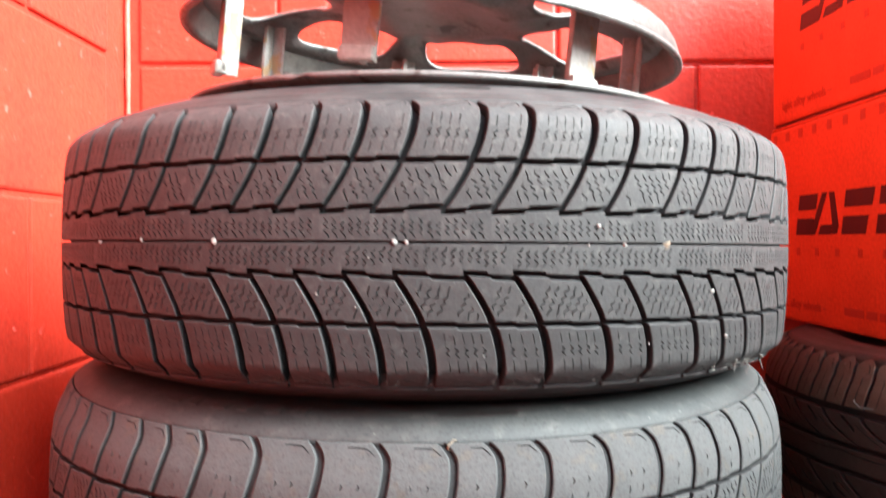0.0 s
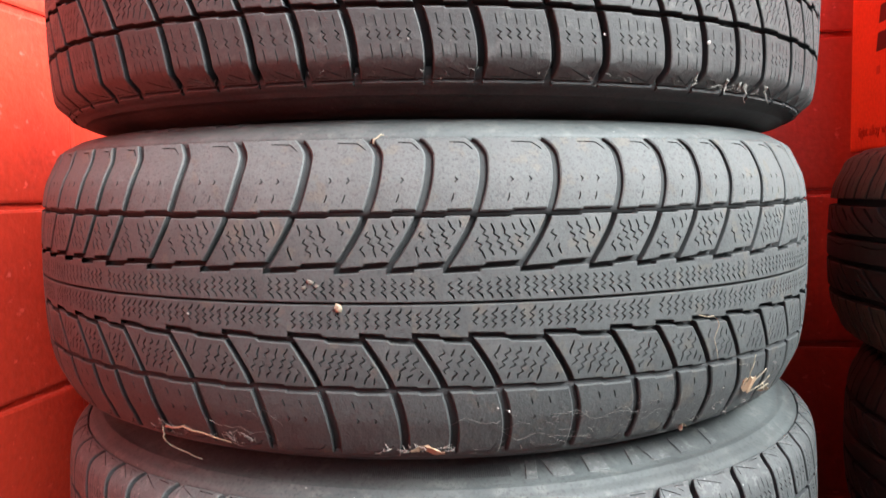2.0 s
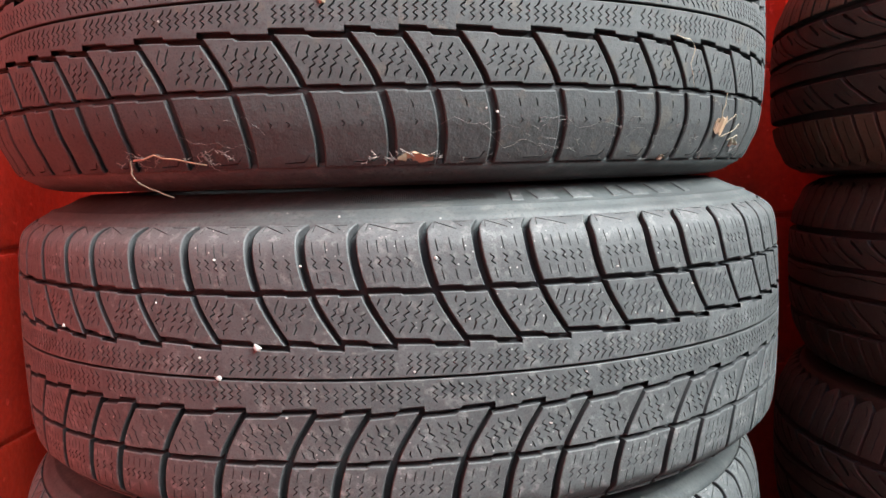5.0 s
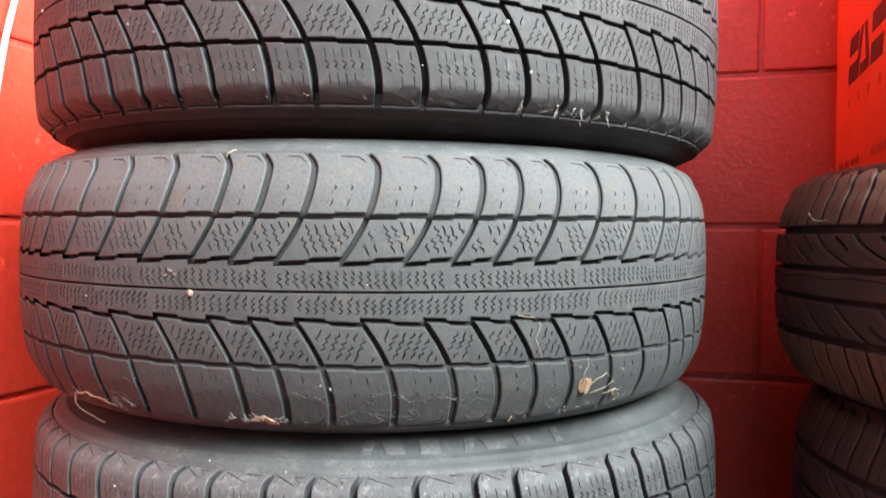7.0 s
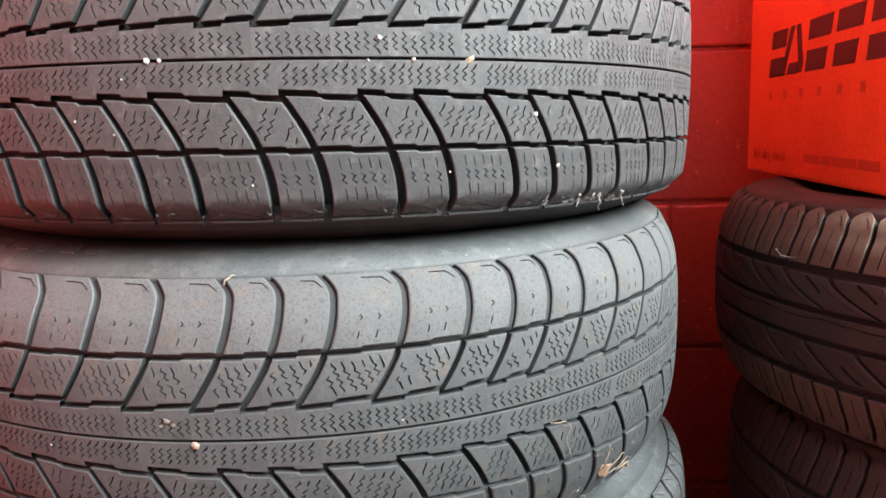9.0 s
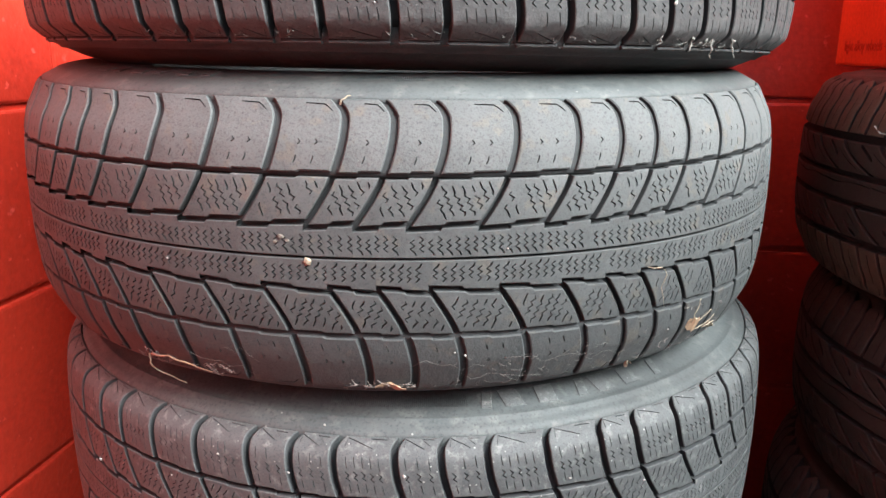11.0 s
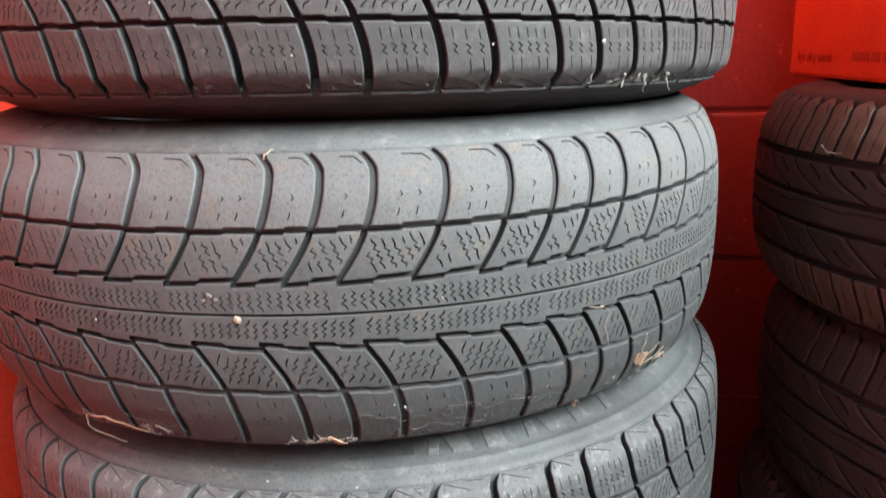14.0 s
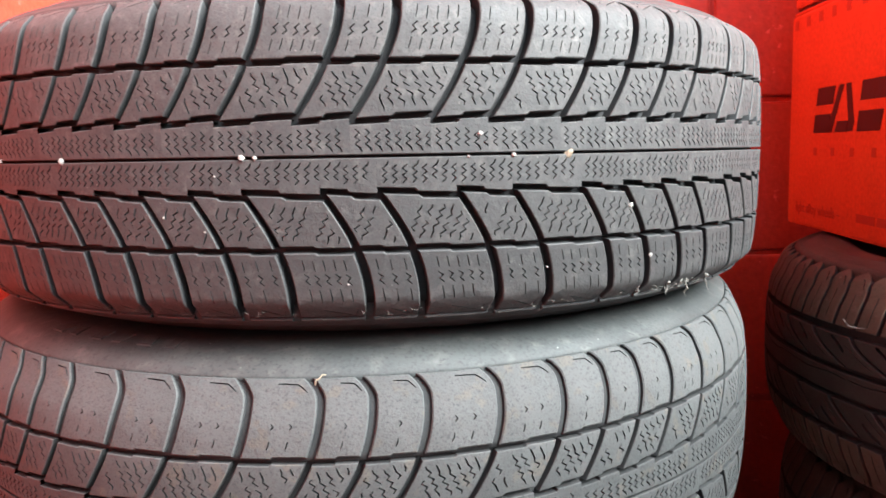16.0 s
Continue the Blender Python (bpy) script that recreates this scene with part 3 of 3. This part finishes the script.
shred([(.3700, .7010, .7330), (.3735, .6985, .7275), (.3790, .6940, .7268), (.3850, .6880, .7278), (.3905, .6835, .7300), (.3920, .6830, .7225)], .0009, "pale fluffy fibre caught on the brown tyre's shoulder lugs")
shred([(.4235, .6180, .6950), (.4270, .6135, .6925), (.4290, .6120, .6965), (.4315, .6090, .6915)], .0013, "tuft of pale lint in a groove of the brown tyre")


# ---- cartons ----
def flat_shape(name, pts, mat, parent, label=""):
    """A printed shape 0.4 mm proud of the carton's face; points in metres from its far lower corner."""
    verts = [(-.0004, -x, z) for x, z in pts] + [(.0, -x, z) for x, z in pts]
    n = len(pts)
    faces = [tuple(range(n))] + [(i, n + i, n + (i + 1) % n, (i + 1) % n) for i in range(n)]
    return child(name, mesh_from(name, verts, faces, mat), parent, label)


def carton(m, seam_shadow):
    """A closed wheel carton; local x goes into the carton, -y along its printed face, z up."""
    L, D, H = .425, .43, .2505
    c = tagged(new("carton"), "orange-red printed cardboard wheel carton, closed, on stacked tyres", "carton", "cartons on the tyre stack")
    c.matrix_basis = m
    bm = box_bm((0, -L, 0), (D, 0, H - .004), .004)
    part("body", bm, CARTON, c)
    for k in (0, 1):
        part("top_flap", box_bm((.002 + k * (D / 2 + .001), -L + .002, H - .0038), (D / 2 - .001 + k * (D / 2 - .001), -.002, H - .0004), .0012), CARTON, c)
    # large printed mark: slanted dark shapes
    z0, z1, x0 = .108, .157, .078
    for x, w, shape in ((x0, .052, 0), (x0 + .037, .066, 1), (x0 + .111, .062, 0), (x0 + .180, .060, 0), (x0 + .250, .050, 0)):
        if shape:
            flat_shape("printed_mark", [(x, z0), (x + .013, z0), (x + .042, z1), (x + .030, z1)], INK, c, "dark maroon printed slanted bar")
            flat_shape("printed_mark", [(x + .046, z1), (x + .058, z1), (x + .068, z0 + .010), (x + .064, z0 + .0005), (x + .052, z0 + .0005), (x + .054, z0 + .011)], INK, c, "dark maroon printed slanted bar")
            flat_shape("printed_mark", [(x + .020, z0), (x + .051, z0), (x + .053, z0 + .0115), (x + .027, z0 + .0115)], INK, c, "dark maroon printed bar")
        else:
            flat_shape("printed_mark", [(x, z0), (x + w * .8, z0), (x + w * .9, z0 + .020), (x + .004, z0 + .020)], INK, c, "dark maroon printed slanted bar")
            flat_shape("printed_mark", [(x + .006, z0 + .030), (x + w, z0 + .030), (x + w * 1.1, z1), (x + .010, z1)], INK, c, "dark maroon printed slanted bar")
    # spaced small marks
    for k in range(6):
        x = .080 + k * .048
        flat_shape("printed_bar", [(x, .083), (x + .0085, .083), (x + .0085, .092), (x, .092)], INK_THIN, c)
    for k in range(10):
        x = .012 + k * .036
        flat_shape("printed_bar", [(x, .229), (x + .010, .229), (x + .010, .240), (x, .240)], INK_THIN, c)
    txt = bpy.data.curves.new("printed_line", "FONT")
    txt.body, txt.size, txt.extrude = "light alloy wheels \u2013", .0165, .0002
    txt.materials.append(INK_THIN)
    w = child("printed_line", txt, c, "thin brown-red printed words", Matrix(((0, 0, -1, -.0005), (-1, 0, 0, -.030), (0, 1, 0, .017), (0, 0, 0, 1))))
    for k, (x, b) in enumerate(((.196, .040), (.241, .020), (.266, .052), (.323, .040))):
        flat_shape("printed_bar", [(x, .0185), (x + b, .0185), (x + b, .027), (x, .027)], INK_THIN, c)
    if seam_shadow:
        # solid dark slab, painted as the shadow in the seam between the cartons
        part("seam_shadow_gap", box_bm((.003, -L + .003, -.0035), (D - .003, -.003, -.0005)), INK, c)
    return c


carton(pose(.4455, 1.059, .7755), False)
carton(pose(.4475, 1.056, 1.0295, 0, 0, .6), True)


# ---- hubcaps on the top tyre ----
def hubcap(m, label, R=.206, windows=7, drop=.050, clip_at=.176, top=.022, flat=1.0, rim=GRIME):
    """A dished plastic wheel cover with rounded cut-out windows, a rolled rim and clips underneath."""
    cap = tagged(new("hubcap"), label, "hubcap", "hubcaps on the top tyre")
    cap.matrix_basis = m
    rr = [0, .03, .045, .062, .085, .116, .148, .162, .174, .186, .1945]
    zz = [.034, .034, .032, .027, .030, .031, .028, .026, .023, .018, .012]
    step = 2 * math.pi / windows

    def spoke(r, a):
        ph = abs((a / step + .5) % 1 - .5)
        return ph, .5 - .5 * math.cos(min(1, max(0, (ph - .24) / .22)) * math.pi)

    def inside(r, a, grow=0.0):
        ph, _ = spoke(r, a)
        mid = .142 - .008 * math.cos(2 * math.pi * ph)
        return (ph * step * r / (.055 * (.62 + .38 * (r - .095) / .08) + grow)) ** 3 + (abs(r - mid) / (.043 + grow)) ** 3 < 1

    pts, edges = [], []
    for r in (.012, .03, .045, .062, .075, .085, .095, .105, .115, .125, .135, .145, .155, .165, .174, .181, .188, .1945):
        n = max(16, int(r / .195 * 168) // windows * windows)
        for i in range(n):
            a = 2 * math.pi * (i + .5) / n
            if not inside(r, a, .004):
                pts.append((r * math.cos(a), r * math.sin(a)))
    for k in range(windows):
        first = len(pts)
        for i in range(48):
            t = 2 * math.pi * i / 48
            lo, hi = 0.0, .09
            for _ in range(18):
                d = (lo + hi) / 2
                x, y = .130 + d * math.cos(t), d * math.sin(t)
                if inside(math.hypot(x, y), math.atan2(y, x)) and abs(math.atan2(y, x)) < step / 2:
                    lo = d
                else:
                    hi = d
            x, y, c, q = .130 + lo * math.cos(t), lo * math.sin(t), math.cos(k * step), math.sin(k * step)
            pts.append((x * c - y * q, x * q + y * c))
            edges.append((first + i, first + (i + 1) % 48))
    out = delaunay_2d_cdt([Vector(p) for p in pts], edges, [], 0, 1e-6)
    bm = bmesh.new()
    vs = []
    for x, y in out[0]:
        r, a = math.hypot(x, y), math.atan2(y, x)
        lift = .007 * spoke(r, a)[1] * max(0, 1 - ((r - .125) / .06) ** 2)
        vs.append(bm.verts.new((x, y, (np.interp(r, rr, zz) + lift) * flat)))
    for f in out[2]:
        c = sum((out[0][i] for i in f), Vector((0, 0))) / len(f)
        if not inside(c.length, math.atan2(c.y, c.x), -.0003):
            bm.faces.new([vs[i] for i in f])
    bmesh.ops.recalc_face_normals(bm, faces=bm.faces[:])
    bmesh.ops.solidify(bm, geom=bm.faces[:], thickness=.003)
    part("cover", bm, SILVER, cap, smooth=True)
    loop = [(.1935, .0135), (.1990, .009), (.2030, .003), (R, -.005), (R + .0012, -.010), (R, -.0122), (.2030, -.0118), (.2015, -.007), (.1990, .001), (.1930, .0095)]
    nr, verts, faces = 168, [], []
    for i in range(nr):
        a = 2 * math.pi * i / nr
        verts += [(r * math.cos(a), r * math.sin(a), z * flat) for r, z in loop]
    for i in range(nr):
        for j in range(len(loop)):
            p, q = i * len(loop), (i + 1) % nr * len(loop)
            j2 = (j + 1) % len(loop)
            faces.append((p + j, q + j, q + j2, p + j2))
    child("rim", mesh_from("rim", verts, faces, rim, True), cap, "rolled plastic rim")
    bead = tube([((R + .0006) * math.cos(t), (R + .0006) * math.sin(t), -.0105 * flat) for t in np.linspace(0, 2 * math.pi, 120)], [.0022] * 120, 8)
    child("lip", mesh_from("lip", *bead, SILVER, True), cap, "pale worn plastic lip")
    for k in range(windows):
        a = 2 * math.pi * (k + .5) / windows
        bm = box_bm((-.002, -.0125, -drop), (.002, .0125, top), .001)
        more = box_bm((-.013, -.0020, -drop + .001), (-.002, .0020, top), .0006)
        tmp = bpy.data.meshes.new("rib")
        more.to_mesh(tmp)
        more.free()
        bm.from_mesh(tmp)
        bpy.data.meshes.remove(tmp)
        foot = box_bm((-.003, -.0125, -drop), (.006, .0125, -drop + .010), .002)
        tmp = bpy.data.meshes.new("foot")
        foot.to_mesh(tmp)
        foot.free()
        bm.from_mesh(tmp)
        bpy.data.meshes.remove(tmp)
        c = part("clip", bm, CLIP, cap, "grey plastic retaining clip")
        c.matrix_basis = pose(clip_at * math.cos(a), clip_at * math.sin(a), 0, 0, 0, math.degrees(a))
    return cap


hubcap(pose(-.004, .690, .979, .3, 1.8, 0) @ pose(0, 0, 0, 180, 0, 20), "scuffed silver plastic hubcap lying face down on the tyre", drop=.006, clip_at=.172, top=.004, flat=.2, rim=SILVER)
hubcap(pose(-.006, .680, 1.046, -2.0, 5.2, -26.7), "dirty silver plastic hubcap stacked on another hubcap", drop=.055)

# ---- cable on the west wall ----
cable_pts = [(-.435, .745, 3.29), (-.435, .735, 1.7), (-.434, .72, 1.2), (-.433, .70, 1.03), (-.431, .691, .968), (-.430, .679, .928), (-.430, .669, .878), (-.431, .6616, .825),
             (-.434, .655, .76), (-.438, .650, .60), (-.440, .650, .3), (-.440, .650, .004)]
v, f = tube(cable_pts, [.0032] * len(cable_pts), 8)
tagged(new("cable", mesh_from("cable", v, f, CABLE, True)), "thin white cable hanging down the red wall", "cable")


# ---- flecks, straw and leaf scraps caught on the tyres ----
def on_tread(tyre_sec, world_angle, s, h=.3, flipped=False):
    """A place on a tyre's tread, by the angle and height at which it is seen from the front."""
    tyre, sec = tyre_sec
    a = radians(-world_angle if flipped else world_angle) * sec.R
    return tyre.matrix_basis @ Vector(sec.at(a, -s if flipped else s, h))


def fleck(p, size, mat, name, label, seed, long=1.0):
    """A small flat crumb."""
    r = random.Random(seed)
    bm = bmesh.new()
    bmesh.ops.create_icosphere(bm, subdivisions=1, radius=1)
    for w in bm.verts:
        k = r.uniform(.65, 1.25)
        k *= .8
        w.co = Vector((w.co.x * size * k * long, w.co.y * size * .45, w.co.z * size * k))
    ob = part(name, bm, mat, None, label)
    ob.matrix_basis = Matrix.Translation(p) @ pose(0, 0, 0, 0, r.uniform(-40, 40), 0)
    return tagged(ob, "", "fleck", "flecks on the tyres")


for k, (a, s, d) in enumerate(((-22.2, 0, 2.4), (-2.3, .2, 2.2), (-1.1, .2, 1.7), (19.2, 10.2, 1.8), (35.7, -29, 2.3), (-41.8, -.5, 1.6), (-33, .6, 1.4), (-4.9, -8.5, .9),
                               (22.4, -.6, 1.8), (18.1, -.8, 1.1), (38.9, -58, 1.7), (6.9, -63, .9), (26, -59, .8), (-6.2, -36, .8), (-10.3, -29, .9))):
    fleck(on_tread(T1, a, s), d * .001, WHITE, "paint_fleck", "small white fleck stuck on the black tread", k)
fleck(on_tread(T1, 28.1, -.8, -.3), .0024, STRAW, "mud_crumb", "pale dried mud crumb in the middle groove", 77, 2.2)
for k, (a, s, d) in enumerate(((1.4, -2, 2.8), (-14.9, -7.8, .9), (21.7, 5, .8), (17.6, -59, 1.1), (16.5, -57, .7))):
    fleck(on_tread(T2, a, s), d * .001, STRAW if k == 0 else WHITE, "paint_fleck", "pale fleck stuck on the worn grey tread", 20 + k)
for k, (a, s, d) in enumerate(((-8.6, 17.2, 3.1), (-12.9, .3, 2.1), (-35.7, 21.4, 1.9), (-13, 63.7, 1.0), (-15, 11, .9), (38.5, 37, 1.0), (6.6, 3.7, .8), (-.7, 92, .9), (9, 62.4, 1.6),
                               (33.6, 24, .8), (16, -11.7, .8), (-4, 60, .8), (24, -4, .8), (-20, 40, .7), (12, 30, .7), (28, 52, .8), (-6, -20, .8), (20, -30, .9))):
    fleck(on_tread(T3, a, s, .3, True), d * .001, WHITE, "paint_fleck", "small white fleck stuck on the dusty tread", 40 + k, 1.0 if d > 1.5 else 1.4)


def strand(tyre_sec, pts, rad, mat, name, label, cat):
    """A thin bent stalk; points by angle, height and stand-off in mm."""
    r = random.Random(len(pts) * 7 + int(abs(pts[0][0]) * 10))
    q = []
    for (a, s, h), (a2, s2, h2) in zip(pts, pts[1:]):
        q.append((a, s, h))
        q.append(((a + a2) / 2 + r.uniform(-.16, .16), (s + s2) / 2 + r.uniform(-.9, .9), (h + h2) / 2 + r.uniform(0, .5)))
    q.append(pts[-1])
    p = [on_tread(tyre_sec, a, s, h) for a, s, h in q]
    v, f = tube(p, [rad * (1 - .45 * i / len(p)) for i in range(len(p))], 5)
    return tagged(new(name, mesh_from(name, v, f, mat, True)), label, cat, "scraps caught between the tyres")


def scrap(tyre_sec, a, s, length, width, mat, name, label, cat, seed):
    """A curled dry scrap with a torn outline."""
    r = random.Random(seed)
    n, verts, faces = 9, [], []
    for h0 in (1.2, 2.0):
        for i in range(n):
            f = i / (n - 1)
            w = width * (.25 + .75 * math.sin(math.pi * min(.97, f + .04))) * r.uniform(.6, 1.15)
            for sgn in (-1, 1):
                verts.append(on_tread(tyre_sec, a + math.degrees(length * (f - .5) / 313), s + sgn * w + r.uniform(-.5, .5), h0 + 1.8 * math.sin(f * 5 + seed) + sgn * .5))
    m = 2 * n
    for i in range(n - 1):
        q = (2 * i, 2 * i + 2, 2 * i + 3, 2 * i + 1)
        faces += [q, tuple(m + j for j in reversed(q))]
        faces += [(2 * i, m + 2 * i, m + 2 * i + 2, 2 * i + 2), (2 * i + 1, 2 * i + 3, m + 2 * i + 3, m + 2 * i + 1)]
    faces += [(0, 1, m + 1, m), (m - 2, 2 * m - 2, 2 * m - 1, m - 1)]
    return tagged(new(name, mesh_from(name, verts, faces, mat)), label, cat, "scraps caught between the tyres")


strand(T2, ((-21.4, -80, 1), (-21.3, -84, 3), (-21.4, -88, 5), (-20.8, -92, 6), (-19.4, -96, 7), (-17.8, -100, 9)), .00065, STRAW, "straw_stalk", "bent pale straw stalk hanging below the worn tyre", "straw")
strand(T2, ((-21.0, -80, 1), (-18, -77, 1.2), (-15.5, -80, 1.0), (-12, -84, 1.2)), .0006, LEAF, "straw_stalk", "thin brown stalk along the tyre's lower edge", "straw")
scrap(T2, 9.6, -83, 19, 3.2, LEAF, "leaf_scrap", "curled dry brown leaf scrap under the tyre", "leaf", 3)
scrap(T2, 49.6, -65, 11, 6.0, LEAF, "leaf_scrap", "torn dry leaf scrap caught on the shoulder", "leaf", 5)
scrap(T2, 39.7, -86, 6, 1.8, STRAW, "leaf_scrap", "pale leaf scrap under the tyre", "leaf", 8)
scrap(T2, 55.5, -76, 6, 3.0, STRAW, "leaf_scrap", "pale leaf scrap on the shoulder", "leaf", 9)
for k, pts in enumerate((((48.8, -63, 2), (48.6, -56, 3), (49.3, -50, 2.5), (49.0, -45, 3.5)), ((49.5, -66, 2), (51.0, -60, 3.5), (52.4, -57, 3), (53.4, -61, 2)),
                         ((50.5, -72, 2), (52.5, -68, 3), (54.0, -63, 3), (54.6, -66, 2)), ((53.0, -74, 2), (55.0, -70, 3), (56.2, -73, 2)))):
    strand(T2, pts, (.00035, .0003, .0003, .0004, .0003)[k], STRAW, "straw_stalk", "pale straw fibre caught on the worn shoulder", "straw")
strand(T2, ((39.0, -15, 1), (41.0, -16.5, 2), (42.0, -22, 2), (41.4, -30, 1.5), (42.5, -44, 1)), .0003, STRAW, "straw_stalk", "pale plant fibre in a tread groove", "straw")
for k, (a, s, a2) in enumerate(((-14, -70, -6), (12, -62, 20), (17, -74, 27), (22, -60, 31), (-9, -58, -5), (29, -66, 37))):
    r = random.Random(k)
    strand(T2, [(a + (a2 - a) * i / 6, s + r.uniform(-4, 4) - 1.2 * i, .9 + r.uniform(0, .8)) for i in range(7)], .0001, WEB, "cobweb_thread", "grey dusty cobweb thread on the shoulder", "cobweb")
strand(T2, ((4.6, 84, .6), (5.0, 87.5, 1.2), (5.6, 89.5, 1.0)), .0006, STRAW, "straw_stalk", "tiny pale fibre on the sidewall", "straw")


def fuzz(tyre_sec, a0, a1, s0, s1, n, rad, mat, label, seed):
    """Matted short fibres along a tyre's edge."""
    r = random.Random(seed)
    verts, faces = [], []
    for _ in range(n):
        a, s = r.uniform(a0, a1), r.uniform(s0, s1)
        da, ds = r.uniform(-1.2, 1.2), r.uniform(-4, 4)
        pts = [on_tread(tyre_sec, a + da * f + r.uniform(-.3, .3), s + ds * f + r.uniform(-1, 1), .6 + 1.6 * math.sin(math.pi * f) * r.random()) for f in (0, .33, .66, 1)]
        v, f = tube(pts, [rad] * 4, 3)
        k = len(verts)
        verts += v
        faces += [tuple(k + j for j in q) for q in f]
    return tagged(new("lint", mesh_from("lint", verts, faces, mat)), label, "lint", kind="stuff")


MUD = material("dull_mud", (0.072, 0.062, 0.050), 0.85, (0.055, 0.046, 0.038), 200)
LINT = material("pinkish_lint", (0.115, 0.098, 0.088), 0.85, (0.07, 0.06, 0.054), 200)
fuzz(T2, -23, -9, -84, -76, 45, .0002, LINT, "matted pinkish lint along the worn tyre's lower edge", 1)
fuzz(T2, 4, 12, -85, -80, 26, .00022, LINT, "matted pale lint round a leaf scrap", 2)
fuzz(T2, 14, 44, -86, -60, 60, .0001, WEB, "dusty cobweb fibres on the worn shoulder", 3)
fuzz(T2, 44, 58, -84, -50, 24, .00014, LINT, "matted pale fibres on the worn shoulder", 4)
fuzz(T1, 36, 52, -86, -79, 9, .00011, FLUFF, "pale fibres under the top tyre's edge", 5)
for k, a in enumerate((38.6, 43.0, 45.3, 46.6, 51.0)):
    fuzz(T1, a - .5, a + .5, -83, -80, (3, 4, 3, 5, 3)[k], .00013, FLUFF, "pale fluffy lint caught under the top tyre", 60 + k)
for k, (a, size) in enumerate(((38.4, .004), (43.2, .007), (45.9, .005), (47.1, .011), (50.9, .010))):
    r = random.Random(80 + k)
    p = on_tread(T1, a, -78.5, .4)
    lean = Vector((r.uniform(-.9, .6), r.uniform(-.25, .1), -1))
    pts = [p + lean * size * f + Vector((r.uniform(-.0012, .0012), r.uniform(-.0008, .0008), .002 * (1 - f))) for f in (0, .2, .4, .6, .8, 1)]
    v, f = tube(pts, [w * r.uniform(.5, 1.3) for w in (.0005, .0011, .0007, .0006, .0003, .00015)], 5)
    tagged(new("lint_shred", mesh_from("lint_shred", v, f, FLUFF)), "grey white shred of lint hanging under the top tyre", "lint", "scraps caught between the tyres")
fuzz(T1, -20, 30, -86, -78, 40, .00014, WEB, "dusty fibres under the top tyre's edge", 6)
for k, (a, s, d) in enumerate(((-1.3, 11.2, 2.2), (-.7, 9.0, 1.5), (-2.0, 8.2, 1.2))):
    fleck(on_tread(T2, a, s, .0), d * .001, MUD, "mud_crumb", "dull brown mud crumb pressed on the middle rib", 90 + k, 1.4)

# ---- wall blocks ----
def wall_block(length, w=.195):
    """A painted concrete block face, bevelled, 12 mm deep."""
    bm = box_bm((0, -.012, 0), (length, .0, w), .0035, 2)
    me = bpy.data.meshes.new("block")
    bm.to_mesh(me)
    bm.free()
    me.materials.append(RED)
    return me


FULL, HALF = wall_block(.395), wall_block(.197)
rng = random.Random(11)
for row in range(-3, 14):
    z = COURSE0 + COURSE * row + .003
    if z + .195 > HIGH:
        break
    if z < 0:
        continue
    for k in range(-2, 6):
        x = .366 - .4 * (0 if row % 2 == 0 else .5) + .4 * k + .0025
        if x < WEST - .21 or x > 2.4:
            continue
        me, x0 = (FULL, x) if x > WEST else (HALF, x + .2)
        if x0 < WEST - .001:
            continue
        child("block", me, core_n, "", pose(x0, NORTH + .012 + rng.uniform(-.0012, .0012), z))
    for k in range(-8, 2):
        y = .857 - .4 * (0 if row % 2 else .5) + .4 * k + .0025
        if y + .395 > NORTH + .01:
            if y + .197 < NORTH + .012:
                child("block", HALF, core_w, "", pose(WEST - .012 + rng.uniform(-.0012, .0012), y, z, 0, 0, 90) )
            continue
        if y < -2:
            continue
        child("block", FULL, core_w, "", pose(WEST - .012 + rng.uniform(-.0012, .0012), y, z, 0, 0, 90))
